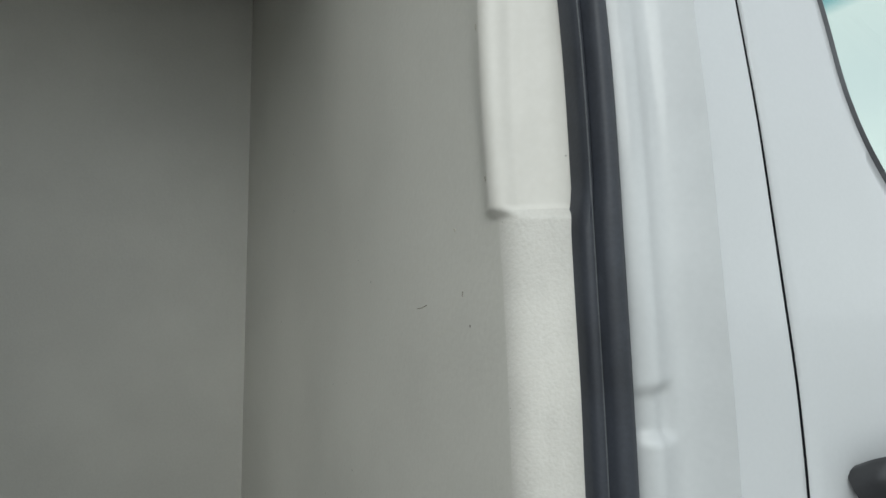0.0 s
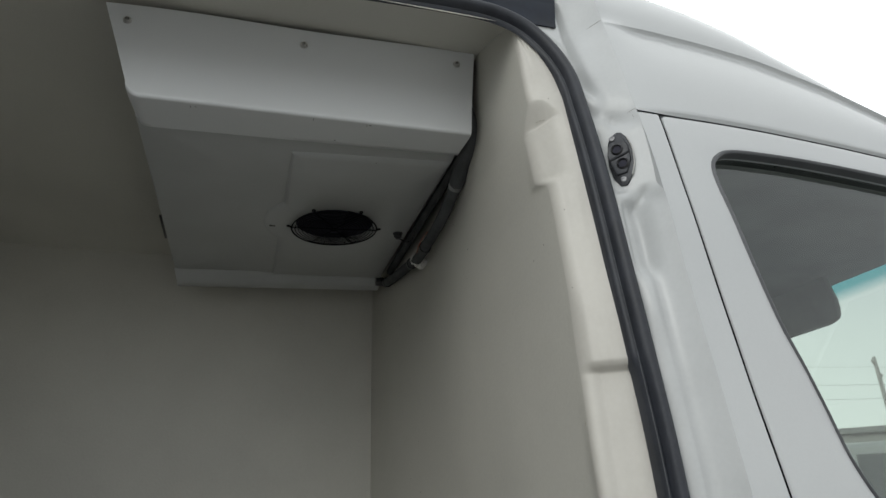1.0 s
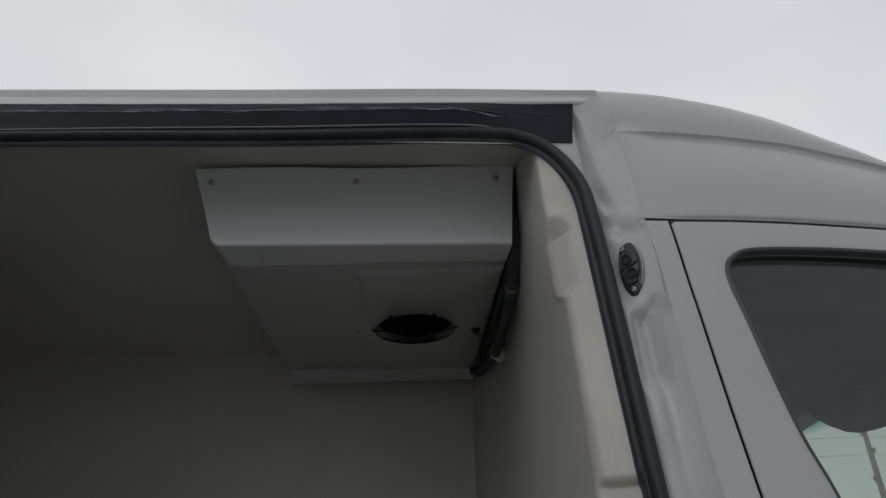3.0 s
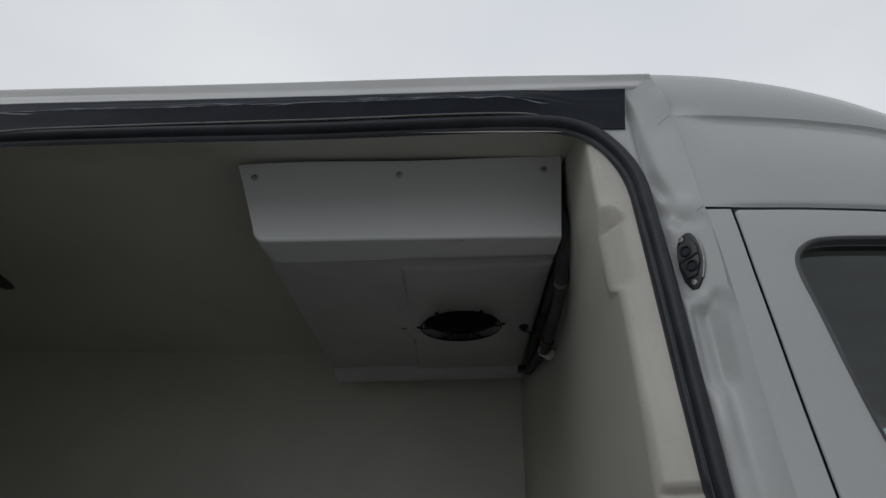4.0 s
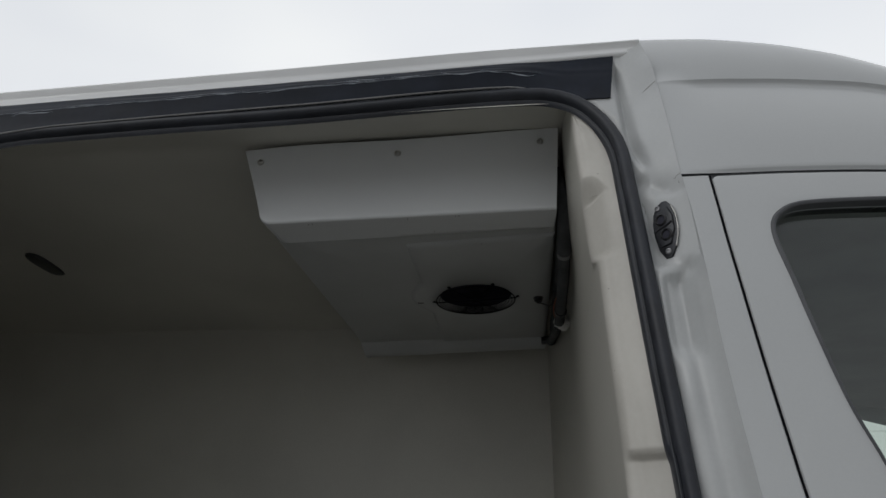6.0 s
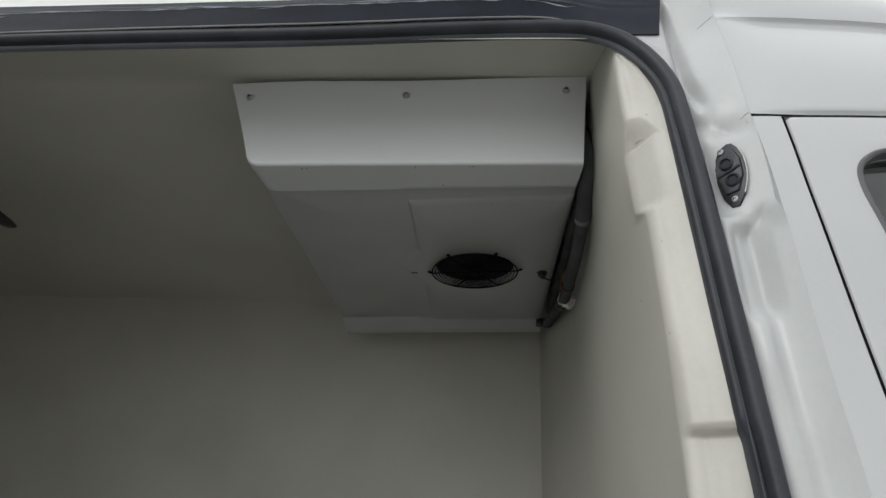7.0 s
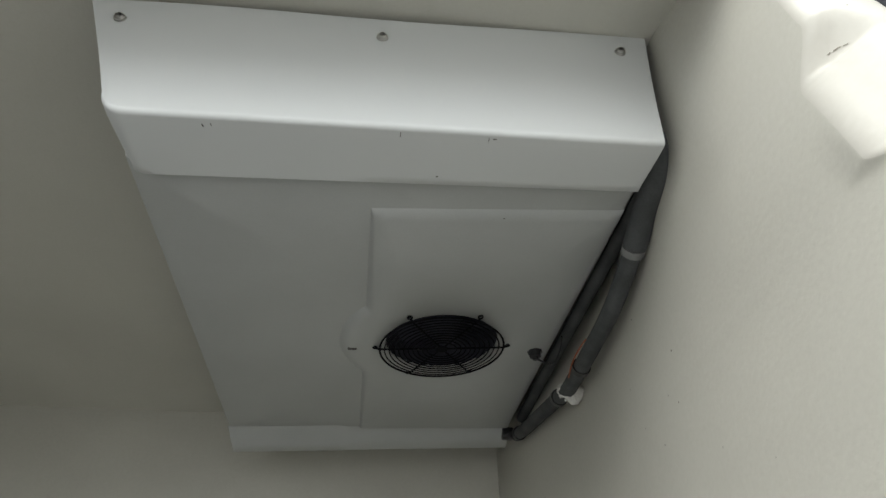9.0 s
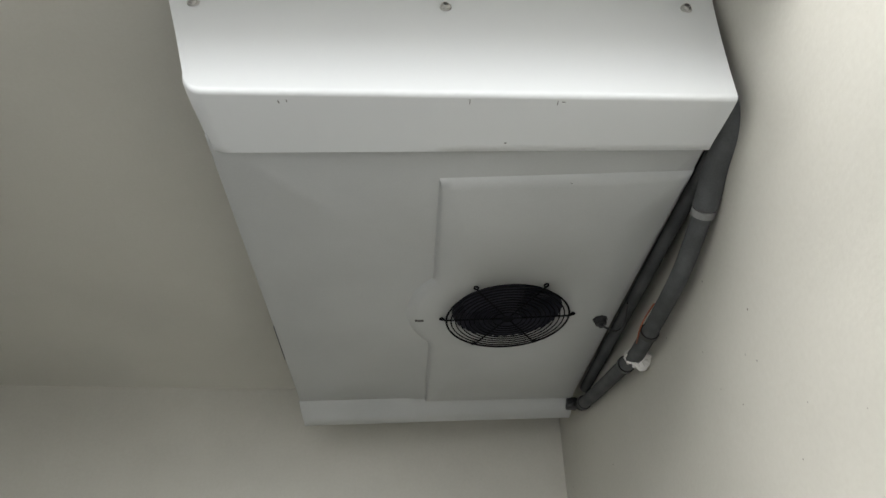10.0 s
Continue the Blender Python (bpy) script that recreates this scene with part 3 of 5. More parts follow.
def van():
    top = thing("van", "white high-roof refrigerated van with its sliding door open", "van", (0, 0, 0))
    part("door_pillar", sheet(pillar_surface, np.concatenate([np.linspace(0.5, 1.1, 20), np.linspace(1.11, 1.23, 26), np.linspace(1.25, 1.65, 24), np.linspace(1.67, 2.3, 70), np.linspace(2.31, 2.548, 40)]), np.linspace(0, 1, 60)), FRAME_PAINT, top, "white painted door pillar with pressed ridges", angle=60)
    part("door_header", sheet(lambda u, v: (u, side_y(head_z(u) + 0.012 + (rail_z(u) - 0.002 - head_z(u)) * v), head_z(u) + 0.012 + (rail_z(u) - 0.002 - head_z(u)) * v), np.linspace(-1.86, -0.17, 60), np.linspace(0, 1, 14)), FRAME_PAINT, top)
    # seal
    path = seal_path()
    prof = [(-0.0168, -0.022), (-0.0183, -0.004), (-0.0168, 0.004), (-0.0130, 0.0085), (-0.0095, 0.0085), (-0.0083, 0.0065), (-0.0077, 0.0110), (-0.0065, 0.0180), (-0.0040, 0.0238), (0.0, 0.0270), (0.005, 0.028), (0.012, 0.0255), (0.017, 0.019), (0.0195, 0.009), (0.0195, -0.004), (0.0, -0.022)]
    bm = sweep(path, prof, (0, -1, 0.12), closed=True)
    for v in bm.verts:
        # the lining's edge laps over the seal between the two jamb steps
        c = v.co
        base = side_y(c.z) + 0.017
        if c.y > base and c.x < -0.075:
            # along the header the seal sits flat on its flange
            c.y += (base - c.y) * smooth(-0.075, -0.11, c.x)
        if c.x > -0.3 and 1.3 < c.z < 1.7 and c.x < seal_x(c.z):
            lap = smooth(1.35, 1.385, c.z) * (1 - smooth(1.635, 1.665, c.z))
            c.x = seal_x(c.z) + (c.x - seal_x(c.z)) * (1 - 0.34 * lap)
    part("door_seal", bm, RUBBER, top, "black rubber door seal", angle=50)
    # highlight of the seal's inner crest, drawn as a lighter line
    part("seal_crest_line", sweep(path, [(-0.0092 + 0.0009 * c, 0.0082 + 0.0009 * s) for c, s in disc_profile(1.0, 6)], (0, -1, 0.12), closed=True), SEAL_GLINT, top, "thin grey line for the highlight on the seal's inner crest")
    # white bead added where the pillar's rolled edge catches the light
    part("edge_highlight", sweep(path, [(0.0205 + 0.0022 * c, 0.004 + 0.004 * s) for c, s in disc_profile(1.0, 8)], (0, -1, 0.12), closed=True), PAINT, top, "thin white bead for the highlight on the pillar's edge beside the seal")
    # shade tape along the header
    def span(u):
        return head_z(u) + 0.022 + (2.405 - head_z(u) - 0.022) * smooth(-0.24, -0.13, u), rail_z(u) - 0.0235
    def ridge(u):
        return 0.55 + 0.05 * noise.noise((u * 5, 0, 7.0))
    def tape(u, v):
        zb, zt = span(u)
        z = zb + (zt - zb) * v
        flat = 1 - smooth(-0.34, -0.12, u)
        k = ridge(u)
        # the film hangs out over a fold and falls back towards the seal
        out = 0.008 + 0.013 * v / k if v < k else 0.021 - 0.013 * (v - k) / (1 - k)
        crease = 0.0012 * noise.noise((u * 7, v * 9, 4.0)) * smooth(0.55, 0.7, v)
        return (u - 0.018 * (1 - v) * smooth(-0.2, -0.04, u), side_y(z) - 0.004 - out * flat - crease - 0.001 * noise.noise((u * 9, v * 3, 2)), z)
    film = part("rail_tape", sheet(tape, np.linspace(-1.86, -0.041, 300), np.linspace(0, 1, 50), (0, 0.003, 0)), TAPE, top, "wrinkled dark blue-black film over the door rail", angle=60)
    # wrinkles that stand up from the film, their glint painted pale: ends and the run between them
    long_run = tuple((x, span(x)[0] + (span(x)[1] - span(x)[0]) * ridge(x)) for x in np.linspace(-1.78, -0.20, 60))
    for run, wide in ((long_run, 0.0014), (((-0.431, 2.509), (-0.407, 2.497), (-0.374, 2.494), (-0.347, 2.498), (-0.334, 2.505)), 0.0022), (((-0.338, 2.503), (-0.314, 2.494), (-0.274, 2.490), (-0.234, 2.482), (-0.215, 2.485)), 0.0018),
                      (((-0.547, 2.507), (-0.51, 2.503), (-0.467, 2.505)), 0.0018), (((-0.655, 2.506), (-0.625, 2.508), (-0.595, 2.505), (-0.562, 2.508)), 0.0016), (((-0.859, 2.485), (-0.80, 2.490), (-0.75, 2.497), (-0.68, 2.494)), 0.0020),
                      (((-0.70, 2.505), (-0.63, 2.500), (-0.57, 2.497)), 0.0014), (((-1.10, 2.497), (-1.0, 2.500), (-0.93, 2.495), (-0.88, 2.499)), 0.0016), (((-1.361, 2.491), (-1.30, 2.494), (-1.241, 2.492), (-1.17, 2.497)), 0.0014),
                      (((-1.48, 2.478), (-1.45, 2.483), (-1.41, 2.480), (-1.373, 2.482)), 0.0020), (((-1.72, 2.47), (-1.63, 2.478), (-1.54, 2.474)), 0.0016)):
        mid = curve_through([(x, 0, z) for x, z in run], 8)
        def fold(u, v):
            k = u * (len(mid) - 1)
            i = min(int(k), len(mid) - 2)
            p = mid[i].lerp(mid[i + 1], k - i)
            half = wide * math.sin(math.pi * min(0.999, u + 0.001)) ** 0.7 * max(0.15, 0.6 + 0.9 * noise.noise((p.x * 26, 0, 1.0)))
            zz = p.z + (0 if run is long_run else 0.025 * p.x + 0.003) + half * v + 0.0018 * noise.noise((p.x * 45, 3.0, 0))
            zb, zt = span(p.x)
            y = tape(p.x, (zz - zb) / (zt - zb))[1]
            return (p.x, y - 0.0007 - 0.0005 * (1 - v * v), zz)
        part("wrinkle", sheet(fold, np.linspace(0, 1, 6 * len(run)), [-1, -0.5, 0, 0.5, 1]), FILM_GLINT, film)
    # grey bead added to draw the highlight on the lower edge
    hem = curve_through([(x, tape(x, 0.01)[1] - 0.001 + 0.004 * smooth(-0.34, -0.2, x), tape(x, 0.01)[2] - 0.001) for x in np.linspace(-1.6, -0.2, 26)], 4)
    part("hem_glint", sweep(hem, disc_profile(0.0021, 8), (0, -1, 0)), GREY_TAPE, film, "thin pale bead for the highlight along the film's lower edge")
    # drip rail
    rail = [(-0.016, 0.0), (-0.016, 0.0135), (-0.0135, 0.0165), (-0.010, 0.016), (-0.001, 0.0085), (0.003, 0.0075), (0.012, 0.0100), (0.015, 0.0110), (0.018, 0.0106), (0.0215, 0.0080), (0.0235, 0.004), (0.0235, -0.01)]
    ends = curve_through([(x, side_y(rail_z(x)) + 0.003, rail_z(x) + 0.004 * (1 - smooth(-0.4, 0, x))) for x in (-1.88, -1.3, -0.8, -0.4, -0.1, 0.019)], 8)
    part("drip_rail", sweep(ends, rail, (0, -1, 0.1), widths=[1.28 - 0.28 * smooth(-0.4, 0, q.x) for q in ends]), RAIL, top, "white folded drip rail", angle=30)
    # strip of outer skin between pillar step and front door
    def strip(u, v):
        z = 0.45 + (door_top(0.03) - 0.004 - 0.45) * u
        x = step_x(z) + (gap_x(z) - 0.0022 - step_x(z)) * v
        y = skin_y(z) + 0.0006 * (1 - smooth(0.0, 0.1, v)) + 0.003 * smooth(0.95, 1.0, v)
        return (x, y, z)
    part("pillar_skin", sheet(strip, np.linspace(0, 1, 60), [0, 0.03, 0.07, 0.15, 0.4, 0.7, 0.9, 0.96, 0.98, 1.0], (0, 0.012, 0)), PAINT, top)
    # black strip just below the skin stands for the gap's shade
    part("door_gap_shade", sheet(lambda u, v: (gap_x(u) + v, skin_y(u) + 0.0035, u), np.linspace(0.45, 2.14, 50), [-0.0023, 0.0023], (0, 0.02, 0)), GUARD, top, "black strip for the shade in the gap before the front door")
    part("top_rubber", sheet(lambda u, v: (u, skin_y(door_top(u)) + 0.009 + v * 0.2, door_top(u) + v), np.linspace(0.03, 1.4, 40), [-0.012, 0.008]), TRIM, top)
    # hairline cracks in the seam sealer of the pillar
    for run in (((2.143, 0.88), (2.146, 0.93), (2.1475, 0.99)), ((2.118, 0.12), (2.122, 0.2), (2.112, 0.27), (2.098, 0.3), (2.09, 0.27)), ((2.402, 0.86), (2.408, 0.93), (2.412, 0.99))):
        line = [Vector(pillar_surface(z, v)) + Vector((0, -0.0004, 0)) for z, v in run]
        part("seam_crack", sweep(curve_through(line, 5), disc_profile(0.0004, 5), (0, -1, 0)), CRACK, top)
    front_door(top)
    # high roof cap over the cab
    crease_z = table((0.0, 2.414), (0.15, 2.411), (0.285, 2.398), (0.416, 2.376), (0.6, 2.31), (0.725, 2.245), (0.9, 2.17), (1.05, 2.12), (1.24, 2.075), (1.6, 1.9))
    peak = table((0.0, 0.168), (0.19, 0.156), (0.325, 0.138), (0.457, 0.110), (0.634, 0.064), (0.75, 0.024), (0.9, 0.014), (1.3, 0.01))
    def cap(u, v):
        x = u
        z0, zc = door_top(x) + 0.004, crease_z(x)
        zc = max(zc, z0 + 0.012)
        zt = zc + peak(x)
        y0, yc = skin_y(z0), side_y(min(zc, 2.6)) - 0.030
        yt = yc + 0.03 + 0.1 * peak(x)
        if v < 1:
            w = v
            z, y = z0 + (zc - z0) * w, y0 + (yc - y0) * w - 0.012 * math.sin(math.pi * w) - 0.013 * smooth(0.955, 1.0, w) + 0.006 * (1 - smooth(0, 0.03, w))
        elif v < 2:
            w = v - 1
            z, y = zc + (zt - zc) * w, yc + 0.004 + (yt - yc - 0.004) * (w ** 2.2)
        else:
            w = v - 2
            rise = 0.17 * (1 - smooth(0.2, 1.2, x)) + 0.05
            mid = 0.86
            z, y = zt + rise * math.sin(0.5 * math.pi * w), yt + (mid - yt) * w
        near = 1 - smooth(0.03, 0.14, x)
        if v < 2:
            y += (side_y(min(z, 2.6)) - 0.043 - y) * near * (1 - smooth(0.9, 1.25, v))
            y += 0.010 * (1 - smooth(0.03, 0.034, x))
        xs = x + (step_x(min(z, 2.59)) - x) * (1 - smooth(0.03, 0.06, x))
        return (xs, y, z)
    def cap_far(u, v):
        x, y, z = cap(u, v)
        return (x, 1.72 - y, z)
    us = np.concatenate([[0.03, 0.0325, 0.036, 0.045, 0.06, 0.08], np.linspace(0.1, 1.24, 48)])
    vs = np.concatenate([[0, 0.01, 0.02, 0.03], np.linspace(0.06, 0.94, 12), np.linspace(0.95, 1.05, 6), np.linspace(1.1, 2.0, 12), np.linspace(2.1, 3.0, 12)])
    part("roof_cap", sheet(cap, us, vs), PAINT, top, "white high-roof cap over the cab", angle=50)
    part("roof_cap_far", sheet(cap_far, us, vs), PAINT, top, angle=50)
    def roof(u, v):
        y = 0.1 + 1.56 * v
        return (u, y, rail_z(u) + 0.004 + 0.19 * math.sin(math.pi * v))
    part("roof", sheet(roof, np.linspace(-3.15, 0.03, 20), np.linspace(0, 1, 30)), PAINT, top)
    # sides that close the body
    far_skin = lambda z: 1.76 - skin_y(z)
    part("far_side", sheet(lambda u, v: (u, far_skin(v), v), np.linspace(-3.15, 0.12, 16), np.linspace(0.45, 2.6, 40)), PAINT, top)
    part("rear_side", sheet(lambda u, v: (u, skin_y(v) + 0.02, v), np.linspace(-3.15, -1.84, 12), np.linspace(0.45, 2.48, 40), (0, 0.02, 0)), PAINT, top)
    part("sill", sheet(lambda u, v: (u, skin_y(v), v), np.linspace(-1.84, 0.1, 20), np.linspace(0.35, 0.67, 8), (0, 0.06, 0)), PAINT, top)
    part("rear_end", box(-3.2, -3.15, -0.05, 1.8, 0.45, 2.46, 0.01), PAINT, top)
    part("cab_back", box(0.045, 0.06, 0.14, 1.62, 0.5, 2.4), CABIN, top)
    part("underbody", box(-3.1, 2.3, 0.05, 1.72, 0.36, 0.5, 0.02), DASH, top)
    latch(top)
    cab(top)
    g = part("far_window", sheet(lambda u, v: (0.15 + (1.42 - 0.24 * v - 0.15) * u, far_skin(1.27 + 0.8 * v), 1.27 + 0.8 * v), np.linspace(0, 1, 8), np.linspace(0, 1, 8)), SIDE_GLASS, top)
    g.visible_shadow = False
    for x in (-2.1, 1.55):
        for y in (0.06, 1.72):
            w = part("wheel", lathe([(0.0, -0.02), (0.1, -0.03), (0.2, -0.05), (0.22, -0.09)], (x, y, 0.34), "y" if y < 1 else "-y", 28), STEEL, top)
            part("tyre", lathe([(0.21, -0.1), (0.25, -0.11), (0.32, -0.11), (0.34, -0.08), (0.34, 0.08), (0.32, 0.11), (0.2, 0.1)], (x, y, 0.34), "y", 36), TYRE, w)


WINDOW = [(0.30, 1.432), (0.268, 1.495), (0.248, 1.575), (0.231, 1.64), (0.209, 1.715), (0.189, 1.83), (0.175, 1.93), (0.1665, 1.99), (0.1695, 2.027), (0.187, 2.051), (0.222, 2.067), (0.30, 2.071), (0.43, 2.068), (0.62, 2.054),
          (0.8, 2.035), (0.93, 2.0), (1.02, 1.93), (1.2, 1.7), (1.34, 1.48), (1.35, 1.39), (1.29, 1.345), (0.9, 1.325), (0.55, 1.328), (0.42, 1.342), (0.35, 1.378)]


def front_door(van_top):
    win = [(p.x, p.z) for p in curve_through([(x, 0, z) for x, z in WINDOW], 6, closed=True)]
    cx, cz = 0.7, 1.72
    outer = ([(gap_x(z) + 0.0022, z) for z in np.linspace(0.5, 2.13, 60)] + [(x, door_top(x) - 0.005) for x in np.linspace(0.095, 1.35, 40)]
             + [(1.45, 1.8), (1.5, 1.4), (1.5, 1.0), (1.48, 0.5)] + [(x, 0.5) for x in np.linspace(1.4, 0.25, 12)])
    ang = lambda p: math.atan2(p[1] - cz, p[0] - cx)
    so = sorted(outer, key=ang)
    oa, ox, oz = [ang(p) for p in so], [p[0] for p in so], [p[1] for p in so]
    oa, ox, oz = [oa[-1] - 2 * math.pi] + oa + [oa[0] + 2 * math.pi], [ox[-1]] + ox + [ox[0]], [oz[-1]] + oz + [oz[0]]
    # rim points of window and of door together, so that both outlines stay exact
    sw = sorted(win, key=ang)
    wa, wx, wz = [ang(p) for p in sw], [p[0] for p in sw], [p[1] for p in sw]
    wa, wx, wz = [wa[-1] - 2 * math.pi] + wa + [wa[0] + 2 * math.pi], [wx[-1]] + wx + [wx[0]], [wz[-1]] + wz + [wz[0]]
    angles = sorted([ang(p) for p in win] + [ang(p) for p in outer])
    bm = bmesh.new()
    rings = []
    steps = [(-0.012, 0.03), (0.0, 0.006), (0.02, 0.001), (0.1, 0), (0.25, 0), (0.42, 0), (0.6, 0), (0.78, 0), (0.92, 0), (0.985, 0.0005), (1.0, 0.003), (1.0, 0.012)]
    for k, dy in steps:
        r = []
        for a in angles:
            ix, iz = np.interp(a, wa, wx), np.interp(a, wa, wz)
            qx, qz = np.interp(a, oa, ox), np.interp(a, oa, oz)
            x, z = ix + (qx - ix) * k, iz + (qz - iz) * k
            r.append(bm.verts.new((x, skin_y(z) + dy, z)))
        rings.append(r)
    n = len(angles)
    for a, b in zip(rings, rings[1:]):
        for i in range(n):
            j = (i + 1) % n
            bm.faces.new((a[i], a[j], b[j], b[i]))
    bmesh.ops.remove_doubles(bm, verts=bm.verts, dist=1e-5)
    door = part("front_door", bm, PAINT, van_top, "white front door with a rounded window", angle=50)
    # rubber round the window
    pts = [(x, skin_y(z), z) for x, z in win]
    wide = [0.42 + 0.68 * smooth(1.5, 2.0, z) for x, z in win]
    rim = [(0.003, 0.0), (0.001, 0.0025), (-0.0015, 0.003), (-0.003, 0.0012), (-0.0145, -0.010), (-0.0150, -0.016), (0.002, -0.02)]
    part("window_rubber", sweep(pts, rim, (0, -1, 0.1), closed=True, widths=wide), TRIM, door, "weathered grey-black window rubber")
    channel = [(-0.002, -0.021), (-0.0148, -0.0165), (-0.0180, -0.024), (-0.0190, -0.046), (-0.004, -0.05)]
    part("window_channel", sweep(pts, channel, (0, -1, 0.1), closed=True, widths=wide), BLACK, door, "black channel that holds the glass")
    bm = bmesh.new()
    inner = [bm.verts.new((cx + (x - cx) * 0.99, skin_y(z) + 0.026, cz + (z - cz) * 0.99)) for x, z in win]
    mid = [bm.verts.new((cx + (x - cx) * 0.5, skin_y(cz + (z - cz) * 0.5) + 0.026, cz + (z - cz) * 0.5)) for x, z in win]
    c = bm.verts.new((cx, skin_y(cz) + 0.026, cz))
    for i in range(len(win)):
        j = (i + 1) % len(win)
        bm.faces.new((inner[i], inner[j], mid[j], mid[i]))
        bm.faces.new((mid[i], mid[j], c))
    g = part("window_glass", bm, SIDE_GLASS, door, "clear greenish side window")
    g.visible_shadow = False
    # handle
    bm = bmesh.new()
    hy = skin_y(1.1)
    line = curve_through([(0.243, hy - 0.004, 1.088), (0.250, hy - 0.03, 1.103), (0.277, hy - 0.042, 1.109), (0.33, hy - 0.045, 1.109), (0.385, hy - 0.04, 1.106), (0.41, hy - 0.004, 1.096)], 6)
    sweep(line, disc_profile(0.014, 12, 0.02), (0, 0, 1), bm=bm)
    part("door_handle", bm, BLACK, door, "black plastic door handle")


def latch(van_top):
    """Black two-hole door guide on the pillar."""
    origin, across, out = Vector((0.0005, 0.0065, 2.046)), Vector((0.725, -0.689, 0)), Vector((-0.689, -0.725, 0))
    frame_m = Matrix((across, (0, 0, 1), out)).transposed().to_4x4()
    frame_m.translation = origin
    def put(bm):
        bmesh.ops.transform(bm, matrix=frame_m, verts=bm.verts)
        return bm
    shape = [(-0.008, 0.051), (0.002, 0.056), (0.010, 0.054), (0.019, 0.042), (0.0255, 0.018), (0.026, -0.013), (0.019, -0.040), (0.008, -0.058), (-0.004, -0.058), (-0.015, -0.040), (-0.021, -0.012), (-0.0205, 0.014), (-0.016, 0.040)]
    def prism(outline, h0, h1, bev):
        bm = bmesh.new()
        lo = [bm.verts.new((x, z, h0)) for x, z in outline]
        hi = [bm.verts.new((x, z, h1)) for x, z in outline]
        n = len(outline)
        f = bm.faces.new(hi)
        for i in range(n):
            bm.faces.new((lo[i], lo[(i + 1) % n], hi[(i + 1) % n], hi[i]))
        bm.faces.new(lo[::-1])
        bmesh.ops.bevel(bm, geom=list(f.edges), offset=bev, segments=2, affect="EDGES", profile=0.5)
        return put(bm)
    plate = part("latch_plate", prism(shape, -0.006, 0.004, 0.0015), LATCH, van_top, "worn black steel door latch plate", angle=30)
    block = [(-0.017, 0.033), (0.012, 0.041), (0.0205, 0.022), (0.022, -0.008), (0.012, -0.034), (-0.008, -0.036), (-0.0185, -0.012), (-0.019, 0.012)]
    part("guide_block", prism(block, 0.003, 0.0085, 0.003), LATCH, plate)
    for dx, dz in ((-0.001, 0.0165), (0.006, -0.015)):
        part("bush", put(lathe([(0.0078, 0.004), (0.0078, 0.0105), (0.0092, 0.012), (0.0112, 0.0105), (0.0125, 0.006)], (dx, dz, 0), "z", 24)), BLACK, plate)
        # flat dark disc gives the shade inside the bush
        part("bush_hole_shade", put(lathe([(0.0, 0.0088), (0.0079, 0.0088)], (dx, dz, 0), "z", 18)), DARK, plate)
    # ridge between the two bushes
    part("rib", put(sweep([(-0.018, -0.004, 0.008), (-0.004, 0.0005, 0.009), (0.008, 0.003, 0.009), (0.0195, 0.0075, 0.008)], disc_profile(0.0026, 8), (0, 0, 1))), LATCH, plate)
    for dx, dz in ((-0.008, 0.044), (0.003, -0.046)):
        part("screw", put(lathe([(0.0, 0.0045), (0.0022, 0.0048), (0.003, 0.0066), (0.005, 0.0062), (0.0062, 0.0035)], (dx, dz, 0), "z", 16)), SCREW_WORN, plate)
    edge = [(0.0195, 0.0415), (0.0262, 0.018), (0.0266, -0.013), (0.0195, -0.040)]
    part("edge_strip", put(sweep(curve_through([(x, z, 0.004) for x, z in edge], 4), disc_profile(0.0012, 8), (0, 0, 1))), STEEL, plate)


